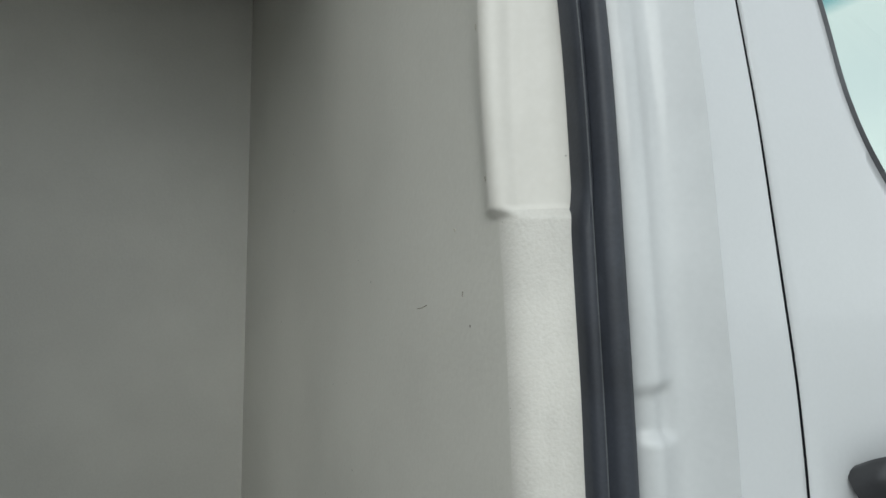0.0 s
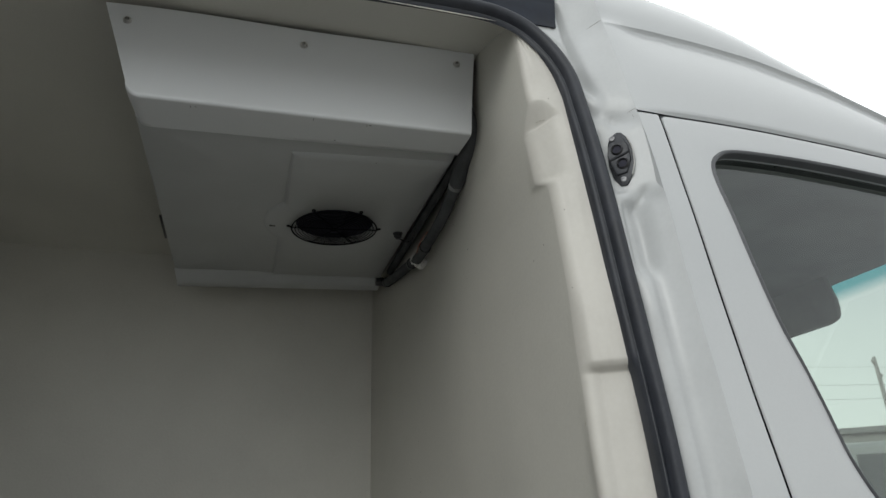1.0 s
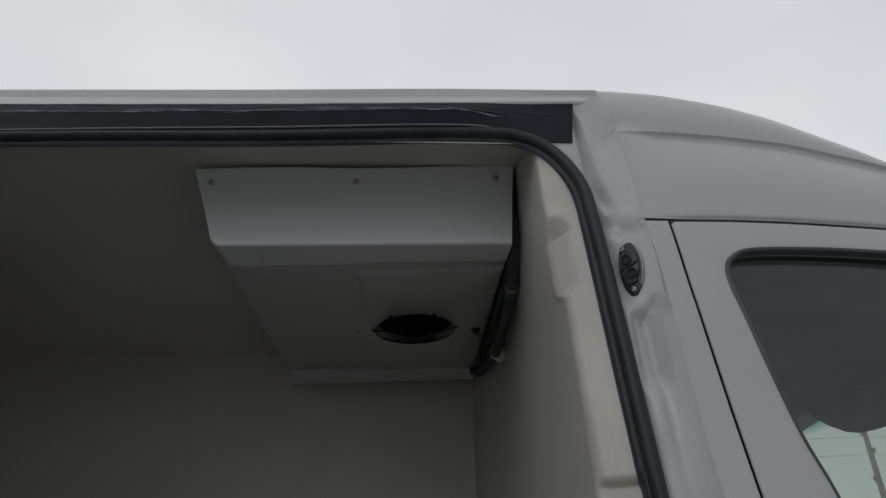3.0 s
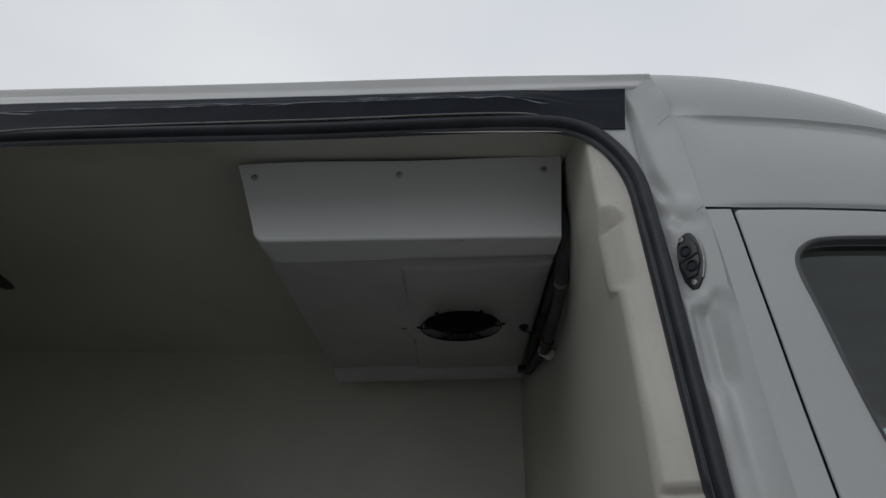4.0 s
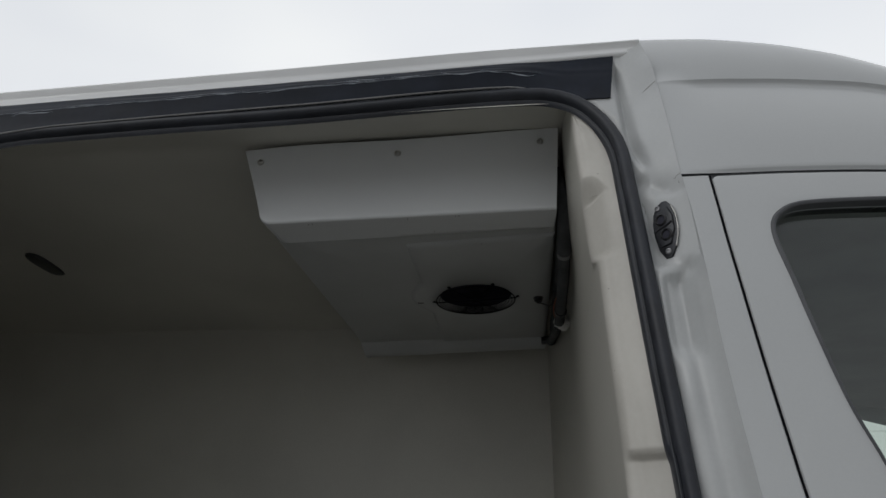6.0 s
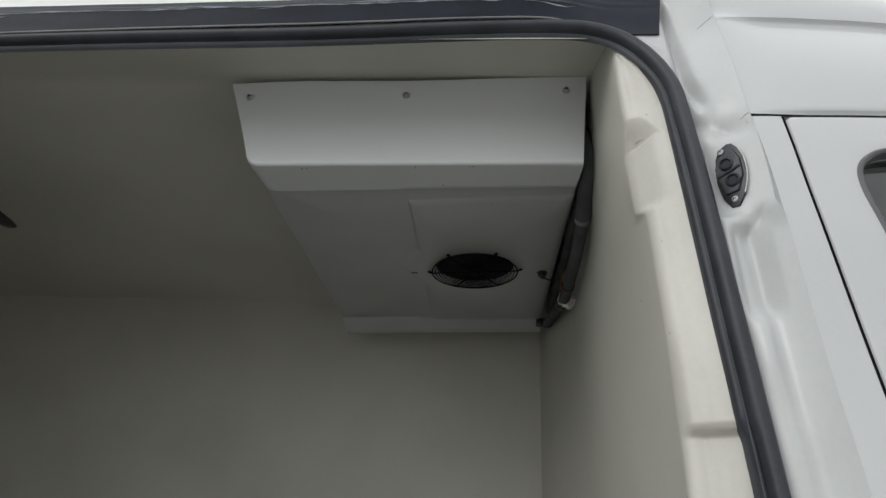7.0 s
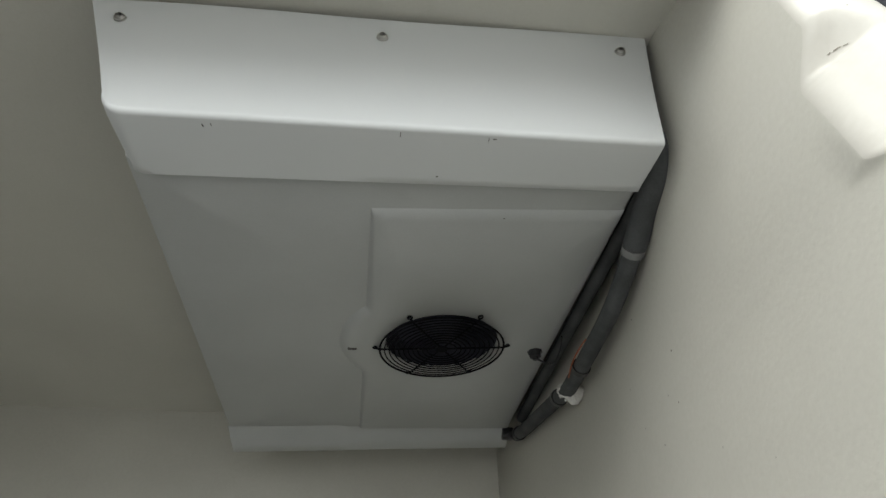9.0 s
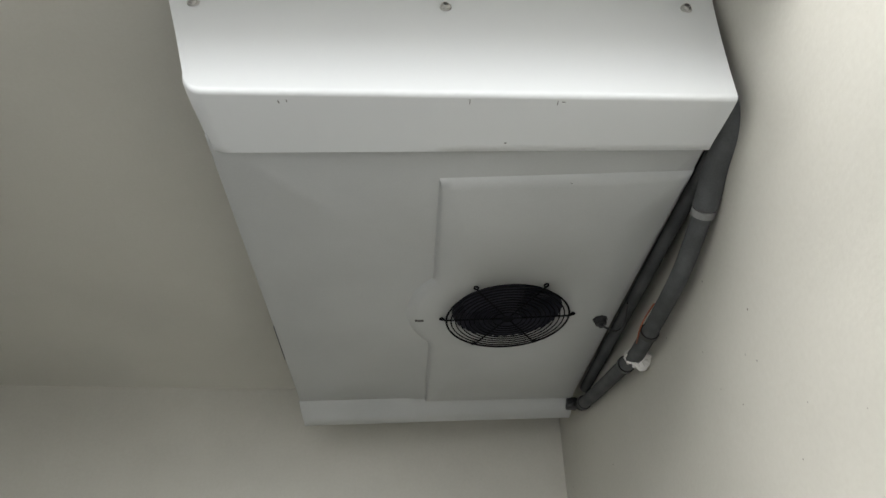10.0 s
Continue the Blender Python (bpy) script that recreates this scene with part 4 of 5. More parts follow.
def cab(van_top):
    head = lambda u, v: (u, v, 2.16 - 0.04 * smooth(0.7, 1.2, u) - 0.05 * (1 - smooth(0.02, 0.25, v)) - 0.05 * smooth(1.55, 1.75, v))
    part("headliner", sheet(head, np.linspace(0.062, 1.245, 16), np.linspace(0.035, 1.72, 24), (0, 0, 0.03)), CABIN, van_top, "grey cloth cab headliner")
    screen = lambda u, v: (1.21 + 0.46 * (1 - u) + 0.04 * math.sin(math.pi * v), -0.02 + 1.86 * v, 1.28 + 0.855 * u)
    g = part("windscreen", sheet(screen, np.linspace(0, 1, 10), np.linspace(0, 1, 20)), SCREEN_GLASS, van_top, "windscreen with a teal shade band")
    g.visible_shadow = False
    # sun visor
    shape = [(0.66, 2.13), (0.650, 2.045), (0.650, 2.012), (0.655, 1.994), (0.665, 1.983), (0.681, 1.977), (0.70, 1.975), (1.10, 1.975), (1.18, 1.980), (1.25, 1.998), (1.33, 2.04), (1.40, 2.085), (1.43, 2.13)]
    bm = bmesh.new()
    a = [bm.verts.new((1.145 + (2.1 - z) * 0.1, y, z)) for y, z in shape]
    b = [bm.verts.new((1.165 + (2.1 - z) * 0.1, y, z)) for y, z in shape]
    n = len(shape)
    fa, fb = bm.faces.new(a), bm.faces.new(b[::-1])
    for i in range(n):
        bm.faces.new((a[i], b[i], b[(i + 1) % n], a[(i + 1) % n]))
    bmesh.ops.bevel(bm, geom=list(fa.edges) + list(fb.edges), offset=0.006, segments=2, affect="EDGES", profile=0.5)
    v = part("sun_visor", bm, VISOR, van_top, "grey vinyl sun visor")
    part("visor_clip", box(1.138, 1.155, 0.925, 0.965, 2.004, 2.020, 0.004), DASH, v)
    # dashboard and bonnet
    prof = [(1.02, 0.9), (1.03, 1.25), (1.08, 1.36), (1.18, 1.41), (1.4, 1.4), (1.55, 1.34), (1.66, 1.26), (1.66, 0.9)]
    bm = bmesh.new()
    rows = [[bm.verts.new((x, y, z + 0.02 * math.sin(y * 5))) for x, z in prof] for y in np.linspace(0.02, 1.74, 14)]
    for r, q in zip(rows, rows[1:]):
        for i in range(len(prof)):
            bm.faces.new((r[i], q[i], q[(i + 1) % len(prof)], r[(i + 1) % len(prof)]))
    part("dashboard", bm, DASH, van_top, "dark grey plastic dashboard", angle=60)
    bonnet = lambda u, v: (1.64 + 0.75 * u, 0.0 + 1.76 * v, 1.28 - 0.25 * u - 0.5 * smooth(0.75, 1.0, u) * 0.6)
    part("bonnet", sheet(bonnet, np.linspace(0, 1, 10), np.linspace(0, 1, 12), (0, 0, -0.02)), PAINT, van_top)
    part("nose", box(2.32, 2.4, 0.0, 1.76, 0.4, 0.85, 0.03), PAINT, van_top)
    part("wing", sheet(lambda u, v: (u, skin_y(v) + 0.01, v), np.linspace(1.51, 2.36, 12), np.linspace(0.75, 1.26, 8), (0, 0.02, 0)), PAINT, van_top)
    part("far_wing", sheet(lambda u, v: (u, 1.76 - skin_y(v), v), np.linspace(0.13, 2.36, 12), np.linspace(0.45, 1.26, 8), (0, -0.02, 0)), PAINT, van_top)


# ---- cooling unit ----
FAN = (-0.420, 0.954)
lean = lambda x, y: 0.030 * (x + 0.42) + 0.012 * (y - 0.75)


def cooling_unit():
    top = thing("evaporator_unit", "white ceiling-mounted evaporator unit with a round fan guard", "cooling unit", (-0.55, 0.9, 2.5))
    inv = Matrix.Translation((0.55, -0.9, -2.5))
    def p(name, bm, mat, parent=top, label="", tilted=False, **k):
        if tilted:
            # the pan hangs slightly out of level
            for v in bm.verts:
                v.co.z += lean(v.co.x, v.co.y)
        bmesh.ops.transform(bm, matrix=inv, verts=bm.verts)
        ob = part(name, bm, mat, parent, label, **k)
        return ob
    lip_z, bend = 2.2785, 0.008
    # front cover: face, bend and lip
    def cover(u, v):
        # v: 0 top .. 1 bend .. 2 end of the lip
        s = 0.003 * math.sin(u * 9.0) + 0.004 * math.sin(u * 4.2 + 0.6)
        lz = lip_z - 0.012 * (1 - u)
        ztop = 2.485 + 0.026 * u + s * 0.8
        xl = -1.0 + 0.062 * min(v, 1.0) + 0.007 * smooth(1.3, 2.0, v)
        xr = -0.158 - 0.014 * min(v, 1.0) - 0.004 * smooth(1.3, 2.0, v)
        x = xl + (xr - xl) * u
        # the lower corner is rolled up in one radius, from the face to the end of the lip
        r = 0.034
        curl = r - math.sqrt(max(0.0, r * r - (r - min(r, (xr - xl) * u)) ** 2))
        if v <= 1:
            z = ztop + (lz + bend + curl - ztop) * v
            y = 0.324 + 0.012 * v + 0.003 * math.sin(math.pi * v)
        elif v <= 1.3:
            a = (v - 1) / 0.3 * math.pi / 2
            z, y = lz + curl + bend - bend * math.sin(a), 0.336 + bend * (1 - math.cos(a))
        else:
            w = (v - 1.3) / 0.7
            z, y = lz + curl, 0.336 + bend + (0.438 + 0.016 * (1 - u) - 0.336 - bend) * w
        return (x, y, z)
    vs = np.concatenate([np.linspace(0, 0.9, 10), np.linspace(0.94, 1.0, 4), np.linspace(1.04, 1.3, 8), np.linspace(1.4, 2.0, 7)])
    us = np.concatenate([[0, 0.0004, 0.0015, 0.0035, 0.0065, 0.0105, 0.0155, 0.0215, 0.028, 0.036, 0.044, 0.06], np.linspace(0.1, 0.94, 30), [0.97, 0.99, 1.0]])
    bm = sheet(cover, us, vs, (0, 0.0025, 0.0025))
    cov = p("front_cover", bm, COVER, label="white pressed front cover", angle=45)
    # black strip added to draw the shadow gap between cover and ceiling
    p("cover_gap_shade", sheet(lambda u, v: (-0.985 + 0.82 * u, 0.342, 2.45 + (cover(u, 0)[2] + 0.008 - 2.45) * v), np.linspace(0, 1, 24), [0, 1], (0, 0.004, 0)), BLACK, cov)
    # pan with a round hole, built out from the fan
    def rim(poly, closed_angles):
        a = [math.atan2(y - FAN[1], x - FAN[0]) for x, y in poly]
        order = sorted(range(len(poly)), key=lambda i: a[i])
        aa = [a[i] for i in order]
        xx, yy = [poly[i][0] for i in order], [poly[i][1] for i in order]
        aa, xx, yy = [aa[-1] - 2 * math.pi] + aa + [aa[0] + 2 * math.pi], [xx[-1]] + xx + [xx[0]], [yy[-1]] + yy + [yy[0]]
        return [(np.interp(t, aa, xx), np.interp(t, aa, yy)) for t in closed_angles]
    def dense(poly, step=0.02):
        out = []
        for (x0, y0), (x1, y1) in zip(poly, poly[1:] + poly[:1]):
            n = max(1, int(math.hypot(x1 - x0, y1 - y0) / step))
            out += [(x0 + (x1 - x0) * k / n, y0 + (y1 - y0) * k / n) for k in range(n)]
        return out
    def plate(poly, rings, hole):
        """rings: (share from hole to rim, z, inset)"""
        dp = dense(poly)
        angles = sorted(math.atan2(y - FAN[1], x - FAN[0]) for x, y in dp)
        edge = rim(dp, angles)
        bm = bmesh.new()
        made = []
        for k, z, inset in rings:
            r = []
            for t, (ex, ey) in zip(angles, edge):
                hx, hy = FAN[0] + hole * math.cos(t), FAN[1] + hole * math.sin(t)
                L = math.hypot(ex - hx, ey - hy)
                q = k - inset / L if k > 0.5 else k + inset / L
                r.append(bm.verts.new((hx + (ex - hx) * q, hy + (ey - hy) * q, z)))
            made.append(r)
        n = len(angles)
        for a, b in zip(made, made[1:]):
            for i in range(n):
                j = (i + 1) % n
                bm.faces.new((a[i], a[j], b[j], b[i]))
        return bm
    PAN_Z = 2.294
    pan = [(-0.929, 0.43), (-0.168, 0.43), (-0.178, 1.455), (-0.185, 1.46), (-0.917, 1.46), (-0.930, 1.448)]
    p("drain_pan", plate(pan, [(0, PAN_Z, 0), (0.5, PAN_Z, 0), (1, PAN_Z, 0.012), (1, PAN_Z + 0.003, 0.004), (1, PAN_Z + 0.012, 0), (1, 2.47, 0)], 0.13), SHADED_PLASTIC, label="white moulded drain pan", angle=35, tilted=True)
    # stepped rear lip of the pan
    prof = [(1.425, 2.29), (1.432, 2.285), (1.452, 2.268), (1.466, 2.256), (1.477, 2.250), (1.50, 2.248), (1.507, 2.252), (1.51, 2.30), (1.51, 2.46)]
    def lip(u, v):
        y, z = prof[int(v)]
        lift = 0.010 * smooth(0.38, 0.42, u)
        x0, x1 = -0.93 + 0.012 * smooth(0, 4, v), -0.180
        return (x0 + (x1 - x0) * u, y - 0.012 * u + 0.004, z + (lift if 0 < v < 6 else 0) * 0.6 + (0.022 * u - 0.002 if v < 8 else 0))
    p("rear_lip", sheet(lip, np.concatenate([[0, 0.01], np.linspace(0.03, 0.36, 6), np.linspace(0.38, 0.42, 5), np.linspace(0.45, 1, 8)]), range(len(prof))), SHADED_PLASTIC, angle=50)
    # raised fan panel
    arc = [(FAN[0] + 0.217 * math.cos(t), FAN[1] + 0.215 * math.sin(t)) for t in np.linspace(radians(180 - 39), radians(180 + 39), 18)]
    panel = [(-0.581, 0.520), (-0.170, 0.503), (-0.180, 1.444), (-0.588, 1.444), (-0.587, 1.115)] + arc + [(-0.584, 0.815)]
    Z = PAN_Z - 0.010
    p("fan_panel", plate(panel, [(0, Z + 0.016, -0.004), (0, Z + 0.010, -0.004), (0, Z + 0.004, -0.002), (0, Z, 0.003), (0.5, Z, 0), (1, Z, 0.024), (1, Z + 0.0022, 0.015), (1, PAN_Z - 0.002, 0.003), (1, PAN_Z + 0.003, 0)], 0.123), SHADED_PLASTIC, label="white raised panel round the fan", angle=50, tilted=True)
    p("duct", lathe([(0.1195, 2.294), (0.1185, 2.302), (0.118, 2.42), (0.0, 2.42)], (FAN[0], FAN[1], 0), "z", 40), DARK, tilted=True)
    # fan
    bm = lathe([(0.0, 2.325), (0.035, 2.325), (0.042, 2.332), (0.042, 2.39), (0, 2.39)], (FAN[0], FAN[1], 0), "z", 24)
    fan = p("fan", bm, DARK, label="black axial fan at rest", tilted=True)
    for k in range(5):
        def blade(u, v):
            r = 0.04 + 0.062 * u
            a = 2 * math.pi * k / 5 + 0.9 * (v - 0.5) * (1 - 0.25 * u) + 0.3 * u
            return (FAN[0] + r * math.cos(a), FAN[1] + r * math.sin(a), 2.345 + 0.035 * (v - 0.5))
        p("blade", sheet(blade, np.linspace(0, 1, 6), np.linspace(0, 1, 6), (0, 0, 0.002)), DARK, fan, tilted=True)
    # wire guard
    gz = lambda r: Z - 0.009 - 0.002 * (1 - (r / 0.14) ** 2)
    bm = lathe([(0.0, gz(0.0)), (0.012, gz(0.012)), (0.014, gz(0.014) + 0.002), (0.0, gz(0) + 0.004)], (FAN[0], FAN[1], 0), "z", 24)
    guard = p("fan_guard", bm, GUARD, label="black wire fan guard", tilted=True)
    for i in range(11):
        r = 0.031 + 0.010 * i
        ring = [(FAN[0] + r * math.cos(t), FAN[1] + r * math.sin(t), gz(r)) for t in np.linspace(0, 2 * math.pi, 49)[:-1]]
        p("guard_ring", sweep(ring, disc_profile(0.0014 if i < 10 else 0.0022, 6), (0, 0, 1), closed=True), GUARD, guard, tilted=True)
    for k in range(6):
        a = radians(60 * k - 3)
        c, s = math.cos(a), math.sin(a)
        at = lambda r, z, o=0.0: (FAN[0] + r * c - o * s, FAN[1] + r * s + o * c, z)
        wire = curve_through([at(0.012, gz(0.012) + 0.003), at(0.08, gz(0.08) + 0.003), at(0.130, gz(0.130) + 0.002), at(0.135, Z - 0.006), at(0.1395, Z - 0.003, 0.0045), at(0.145, Z - 0.003, 0), at(0.1395, Z - 0.003, -0.0045), at(0.135, Z - 0.004, 0)], 5)
        p("guard_foot", sweep(wire, disc_profile(0.0019, 6), (0.1, 0.2, 1)), GUARD, guard, tilted=True)
    # screws
    for x, z in ((-0.952, 2.450), (-0.577, 2.457), (-0.205, 2.4715)):
        p("screw", lathe([(0.0, -0.004), (0.0036, -0.003), (0.004, 0.0045), (0.0058, 0.0045), (0.007, 0.001), (0.0085, 0.0008), (0.009, -0.002)], (x, 0.3255, z), "y", 20), STEEL, cov)
    # cable gland and slot
    gl = p("cable_gland", lathe([(0.0, Z - 0.020), (0.006, Z - 0.020), (0.007, Z - 0.014), (0.013, Z - 0.013), (0.014, Z - 0.003), (0.017, Z - 0.002), (0.017, Z + 0.002)], (-0.212, 0.978, 0), "z", 8), BLACK, label="black hexagonal cable gland", smooth=False, tilted=True)
    wire = curve_through([(-0.212, 0.978, Z - 0.016), (-0.195, 0.983, Z - 0.022), (-0.176, 0.990, Z - 0.024), (-0.163, 0.985, Z - 0.014), (-0.161, 0.955, Z - 0.004), (-0.166, 0.92, Z + 0.006)], 6)
    p("cable", sweep(wire, disc_profile(0.0022, 6), (0, 0.1, 1)), BLACK, gl, tilted=True)
    p("slot", box(-0.618, -0.599, 0.969, 0.977, Z - 0.0012, Z + 0.002, 0.0008), SCUFF, tilted=True)
    p("side_outlet", box(-0.9590, -0.925, 1.14, 1.32, 2.354, 2.362, 0.002), BLACK)
    # small knocks along the cover's bend
    for x, y, l, turn in ((-0.545, 0.349, 0.010, 90), (-0.423, 0.349, 0.008, 90), (-0.415, 0.347, 0.006, 0), (-0.487, 0.427, 0.004, 0), (-0.795, 0.351, 0.005, 80), (-0.806, 0.353, 0.006, 75), (-0.37, 0.515, 0.004, 30)):
        a = radians(turn)
        bm = box(-0.42 * l, 0.42 * l, -0.00045, 0.00045, -0.0006, 0.0006)
        bmesh.ops.transform(bm, matrix=Matrix.Translation((x, y, lip_z - 0.0004 - 0.012 * (-0.17 - x) / 0.76)) @ Matrix.Rotation(a, 4, "Z"), verts=bm.verts)
        p("scuff", bm, SCUFF, cov, smooth=False)


def pipes():
    # insulated hose along the front wall
    line = curve_through([(-0.166, 0.44, 2.45), (-0.160, 0.405, 2.39), (-0.153, 0.392, 2.335), (-0.149, 0.418, 2.303), (-0.147, 0.485, 2.286), (-0.147, 0.537, 2.263), (-0.147, 0.622, 2.238), (-0.147, 0.70, 2.222), (-0.147, 0.80, 2.215), (-0.147, 0.877, 2.212),
                          (-0.147, 0.986, 2.210), (-0.147, 1.073, 2.226), (-0.153, 1.205, 2.244), (-0.160, 1.34, 2.262), (-0.164, 1.42, 2.278)], 8)
    line = [q + Vector((0.001, 0, 0)) for q in line]
    hose = tagged(part("insulated_hose", sweep(line, disc_profile(0.0165, 16), (1, 0, 0)), FOAM), "dark grey foam-insulated refrigerant hose beside the unit", "hose")
    def band(name, y, r, w, mat, label="", torn=0.0):
        i = min(range(len(line)), key=lambda k: abs(line[k].y - y) + (10 if line[k].z > 2.3 else 0))
        t = (line[i + 1] - line[i - 1]).normalized()
        pts = [line[i] - t * w, line[i] - t * w * 0.8, line[i] + t * w * 0.8, line[i] + t * w]
        bm = sweep(pts, disc_profile(r, 16), (1, 0, 0))
        for v in bm.verts:
            v.co += (t + (v.co - line[i]) * 12) * torn * noise.noise(v.co * 85)
        part(name, bm, mat, hose, label)
    cut = min(range(len(line)), key=lambda k: abs(line[k].y - 0.545) + (10 if line[k].z > 2.3 else 0))
    part("foam_sleeve", sweep(line[2:cut + 1], disc_profile(0.0205, 16), (1, 0, 0)), FOAM, hose)
    band("tape_wrap", 0.553, 0.0198, 0.007, GREY_TAPE, "torn grey tape band", 0.0022)
    band("tie", 0.885, 0.0195, 0.006, BLACK)
    band("tie", 1.06, 0.0195, 0.007, BLACK)
    band("hose_end", 1.395, 0.019, 0.008, BLACK)
    bm = bmesh.new()
    bmesh.ops.create_icosphere(bm, subdivisions=3, radius=0.023, matrix=Matrix.Translation((-0.136, 1.0, 2.208)) @ Matrix.Diagonal((1.2, 0.8, 0.95, 1)))
    for v in bm.verts:
        v.co += (v.co - Vector((-0.136, 1.0, 2.208))) * (0.45 * noise.noise(v.co * 60) + 0.35 * noise.noise(v.co * 170))
    tagged(part("foam_clip", bm, WHITE_FOAM), "lump of white foam that holds the hose to the wall", "foam")
    part("hose_elbow", box(-0.198, -0.166, 1.43, 1.462, 2.276, 2.306, 0.006), BLACK, hose)
    # dark tube that fills the gap between pan and wall
    strip = [(-0.150, y, 2.310 + 0.012 * (y - 0.75)) for y in np.linspace(0.46, 1.40, 20)]
    tagged(part("pan_side_tube", sweep(strip, disc_profile(0.0135, 12), (1, 0, 0)), FOAM), "dark grey tube along the drain pan", "pipe")
    orange = part("wire", sweep(curve_through([(-0.160, 0.80, 2.226), (-0.166, 0.84, 2.220), (-0.168, 0.88, 2.212), (-0.164, 0.92, 2.204)], 6), disc_profile(0.0016, 8), (0, 0, 1)), ORANGE)
    tagged(orange, "short orange wire beside the hose", "wire")


def lamp():
    """Dark oblong lens in the ceiling."""
    bm = bmesh.new()
    prof = [(1.0, 0.004), (1.0, -0.004), (0.92, -0.009), (0.6, -0.011), (0.0, -0.0115)]
    n = 32
    rings = []
    for s, z in prof:
        rings.append([bm.verts.new((0.032 * s * math.copysign(abs(math.cos(2 * math.pi * i / n)) ** 0.6, math.cos(2 * math.pi * i / n)), 0.10 * s * math.copysign(abs(math.sin(2 * math.pi * i / n)) ** 0.75, math.sin(2 * math.pi * i / n)), z)) for i in range(n)] if s else [bm.verts.new((0, 0, z))])
    for a, b in zip(rings, rings[1:]):
        for i in range(n):
            j = (i + 1) % n
            bm.faces.new((a[i], a[j], b[j], b[i]) if len(b) > 1 else (a[i], a[j], b[0]))
    ob = part("ceiling_lamp", bm, LAMP)
    ob.location, ob.rotation_euler = (-2.145, 1.07, ceil_z(1.07) - 0.003), (0, 0, radians(0))
    tagged(ob, "dark oblong ceiling lamp lens, unlit", "lamp")


# ---- the yard beyond ----
def around(az, dist, eye=(-0.45, -1.0)):
    return eye[0] + dist * math.cos(radians(az)), eye[1] + dist * math.sin(radians(az))


def utility_pole(az, dist, height, arms):
    x, y = around(az, dist)
    top = thing("utility_pole", "slim grey concrete utility pole with small insulators", "pole", (x, y, 0), group="poles along the road")
    part("shaft", lathe([(0.15, -0.05), (0.145, 1.0), (0.085, height), (0.0, height + 0.05)], (0, 0, 0), "z", 14), POLE_HAZED, top)
    for z in arms:
        dx = 0.19 if int(z * 10) % 2 else -0.17
        part("bracket", box(min(0, dx), max(0, dx), -0.04, 0.04, z, z + 0.07, 0.01), POLE_HAZED, top)
        part("insulator", lathe([(0.0, z + 0.05), (0.06, z + 0.06), (0.04, z + 0.11), (0.07, z + 0.15), (0.0, z + 0.26)], (dx, 0, 0), "z", 10), POLE_HAZED, top)
    return x, y


def vehicle(name, label, category, at, turn, prof, half, glass, wheels, paint):
    """A parked vehicle: a side profile drawn across, with its side windows and wheels."""
    top = thing(name, label, category, (*at, 0))
    top.rotation_euler = (0, 0, radians(turn))
    bm = bmesh.new()
    a = [bm.verts.new((px, -half, pz)) for px, pz in prof]
    b = [bm.verts.new((px, half, pz)) for px, pz in prof]
    fa, fb = bm.faces.new(a), bm.faces.new(b[::-1])
    for i in range(len(prof)):
        bm.faces.new((a[i], b[i], b[(i + 1) % len(prof)], a[(i + 1) % len(prof)]))
    bmesh.ops.bevel(bm, geom=list(fa.edges) + list(fb.edges), offset=0.08, segments=3, affect="EDGES", profile=0.5)
    part("body", bm, paint, top)
    for lo0, lo1, hi0, hi1, z0, z1 in glass:
        for s in (-1, 1):
            bm = bmesh.new()
            rows = [[bm.verts.new((px, s * (half + 0.001 + k), pz)) for px, pz in ((lo0, z0), (lo1, z0), (hi1, z1), (hi0, z1))] for k in (0.0, 0.008)]
            bm.faces.new(rows[1])
            for i in range(4):
                bm.faces.new((rows[0][i], rows[0][(i + 1) % 4], rows[1][(i + 1) % 4], rows[1][i]))
            part("side_window", bm, FAR_GLASS, top, smooth=False)
    for wx in wheels:
        for s in (-1, 1):
            part("wheel", lathe([(0.0, -0.1), (0.2, -0.1), (0.33, -0.1), (0.33, 0.1), (0.2, 0.1), (0, 0.1)], (wx, s * (half - 0.07), 0.33), "y", 24), TYRE, top)
    return top


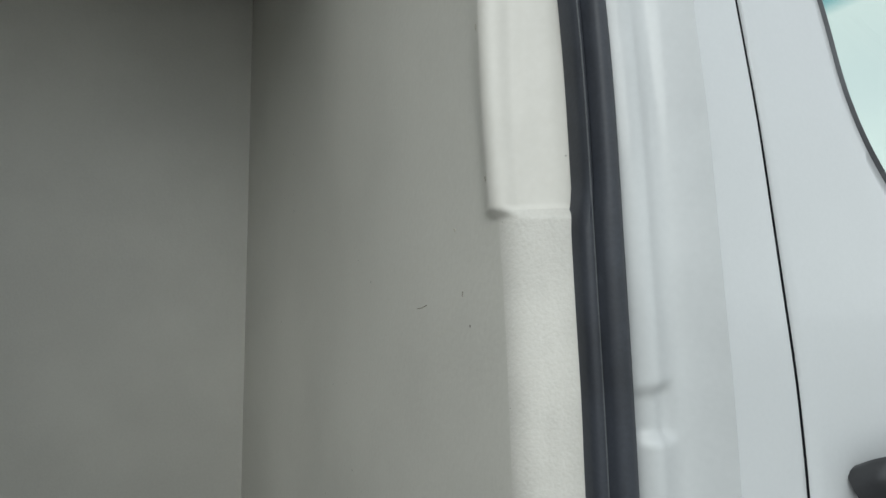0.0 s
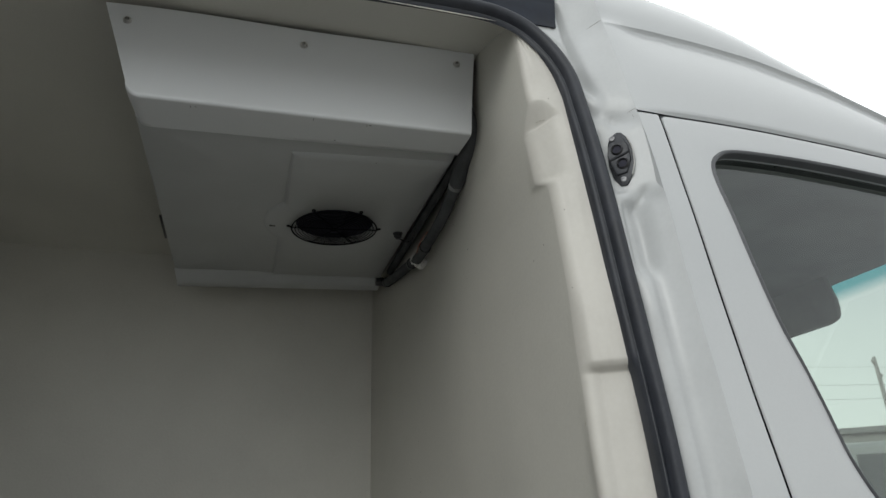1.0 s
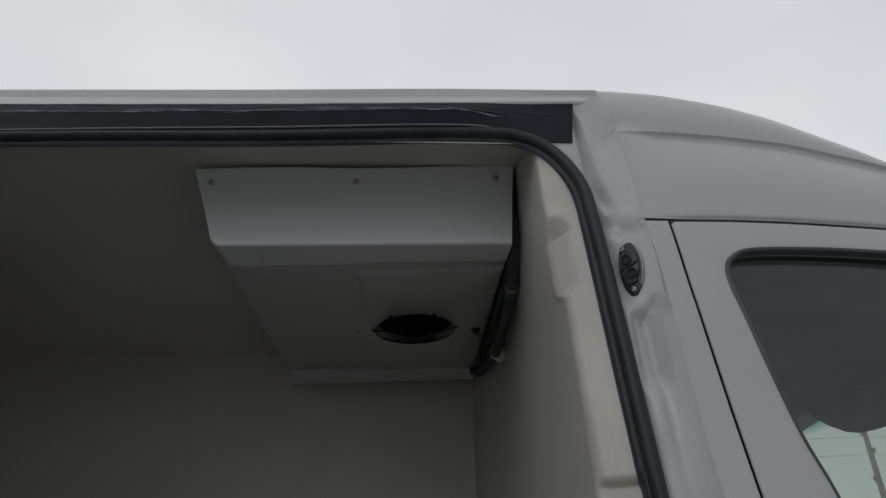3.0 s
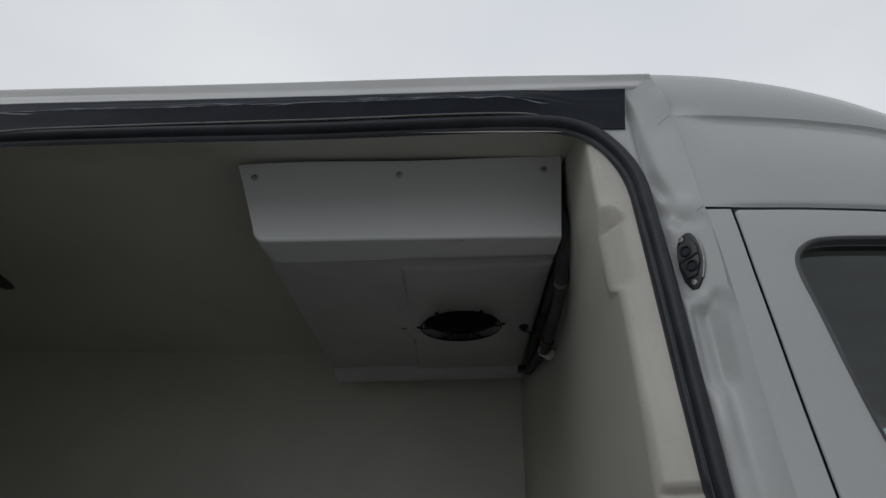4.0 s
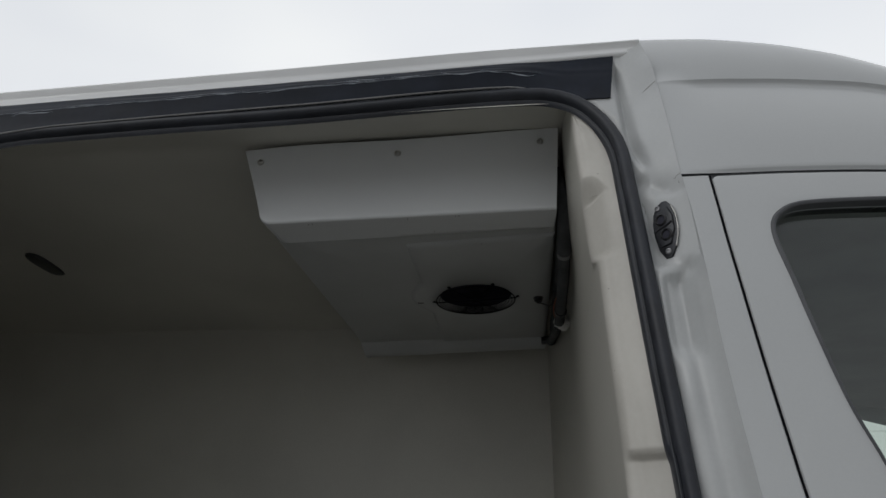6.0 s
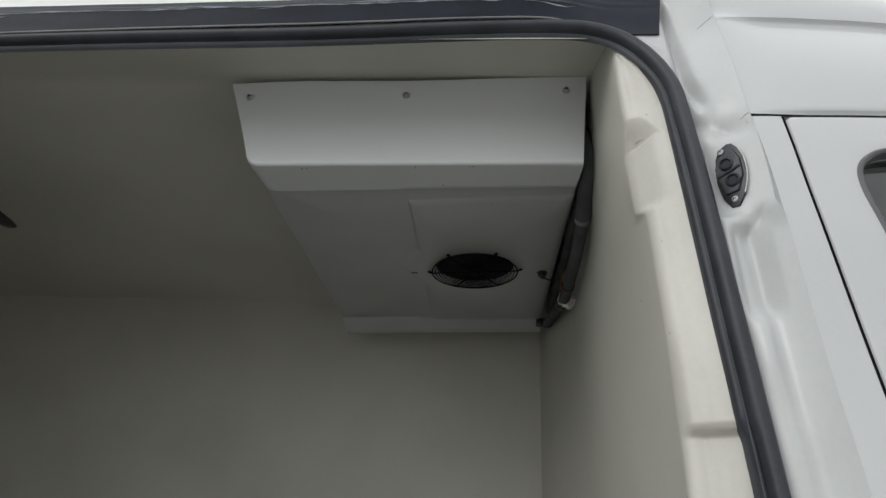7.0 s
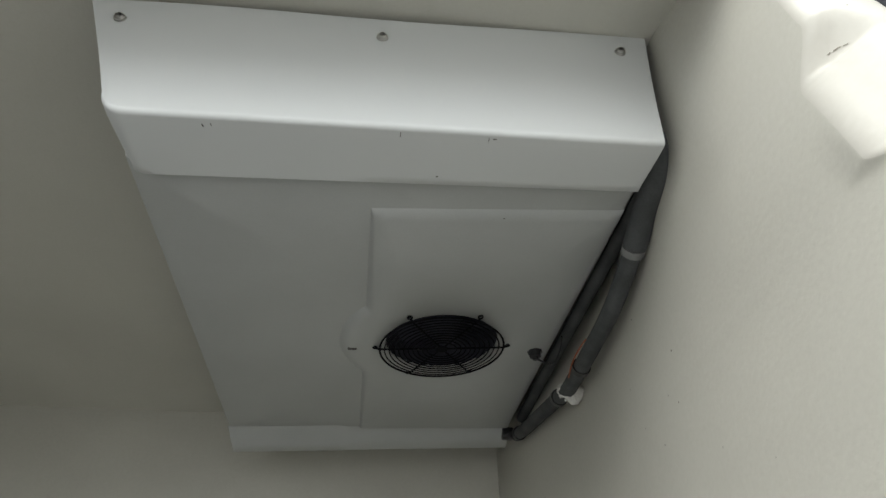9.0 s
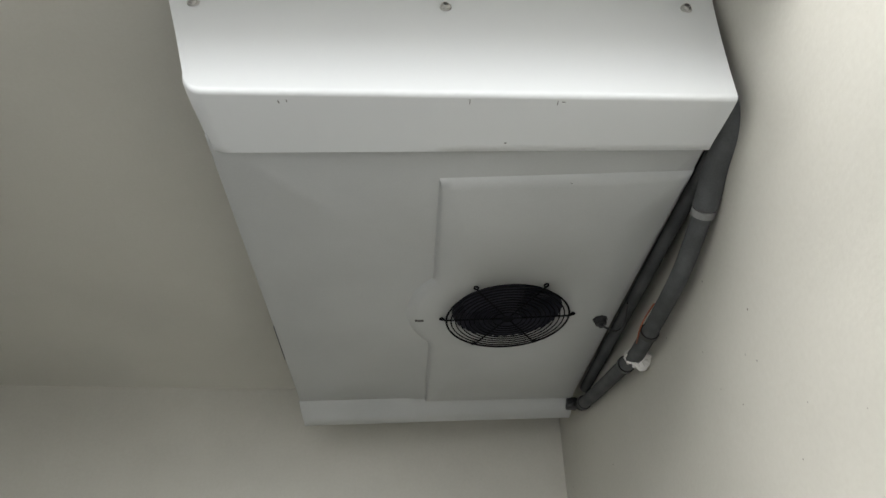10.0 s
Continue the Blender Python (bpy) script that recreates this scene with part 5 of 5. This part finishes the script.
def yard():
    ax, ay = utility_pole(55.1, 32.0, 8.3, (7.9, 7.5, 7.0, 6.3, 5.2))
    bx, by = utility_pole(40.2, 40.0, 8.35, (8.0, 7.3))
    for z in (7.85, 6.95, 6.25):
        p0, p1 = Vector((ax, ay, z)), Vector((bx, by, z))
        run = p1 - p0
        pts = [p0 + run * (k / 10) - Vector((0, 0, 0.12 * math.sin(math.pi * (k / 10 % 1.0)))) for k in range(-25, 36)]
        tagged(part("overhead_cable", sweep(pts, disc_profile(0.006, 6), (0, 0, 1)), CABLE), "thin dark overhead cable between poles", "cable", group="overhead cables")
    # parked vehicles
    vehicle("parked_van", "white parked van with dark windows", "van", around(46.0, 11.6), -44,
            [(-2.2, 0.35), (-2.2, 1.9), (-2.1, 2.12), (-1.9, 2.2), (1.2, 2.2), (1.4, 2.13), (1.9, 1.45), (2.45, 1.3), (2.55, 0.9), (2.55, 0.35)], 0.85,
            ((-2.0, -1.8, -2.0, -1.98, 1.42, 2.04), (-1.72, -0.75, -1.72, -0.75, 1.42, 2.04), (-0.65, 0.3, -0.65, 0.3, 1.42, 2.04), (0.45, 1.62, 0.45, 1.22, 1.42, 2.04)), (-1.35, 1.65), PAINT)
    vehicle("parked_car", "dark grey parked car with dark windows", "car", around(26.0, 9.0), -62,
            [(-2.05, 0.3), (-2.1, 0.85), (-2.0, 1.12), (-1.75, 1.68), (-1.5, 1.76), (0.4, 1.76), (0.7, 1.7), (1.25, 1.2), (2.0, 1.08), (2.15, 0.8), (2.15, 0.3)], 0.82,
            ((-1.7, -0.5, -1.5, -0.5, 1.2, 1.62), (-0.42, 0.95, -0.42, 0.55, 1.2, 1.62)), (-1.3, 1.35), ROAD_GREY)
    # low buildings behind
    for az, dist, w, h, mat, lab in ((49.3, 42.0, 13.4, 4.6, WALLING, "low building with a flat grey roof, haze put into its pale colour"), (34.0, 46.0, 12.0, 4.1, BRICK, "low red-walled building with a grey roof")):
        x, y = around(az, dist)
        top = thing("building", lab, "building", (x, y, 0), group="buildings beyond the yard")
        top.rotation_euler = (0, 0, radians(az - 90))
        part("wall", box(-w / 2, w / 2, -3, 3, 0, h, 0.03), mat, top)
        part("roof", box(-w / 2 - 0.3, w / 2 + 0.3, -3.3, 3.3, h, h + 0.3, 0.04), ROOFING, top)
        for k in range(4):
            part("window", box(-w / 2 + 1.2 + k * w / 4, -w / 2 + 2.6 + k * w / 4, -3.04, -2.98, 1.2, 2.6, 0.01), DARK, top)


ground()
cargo_box()
van()
cooling_unit()
pipes()
lamp()
yard()
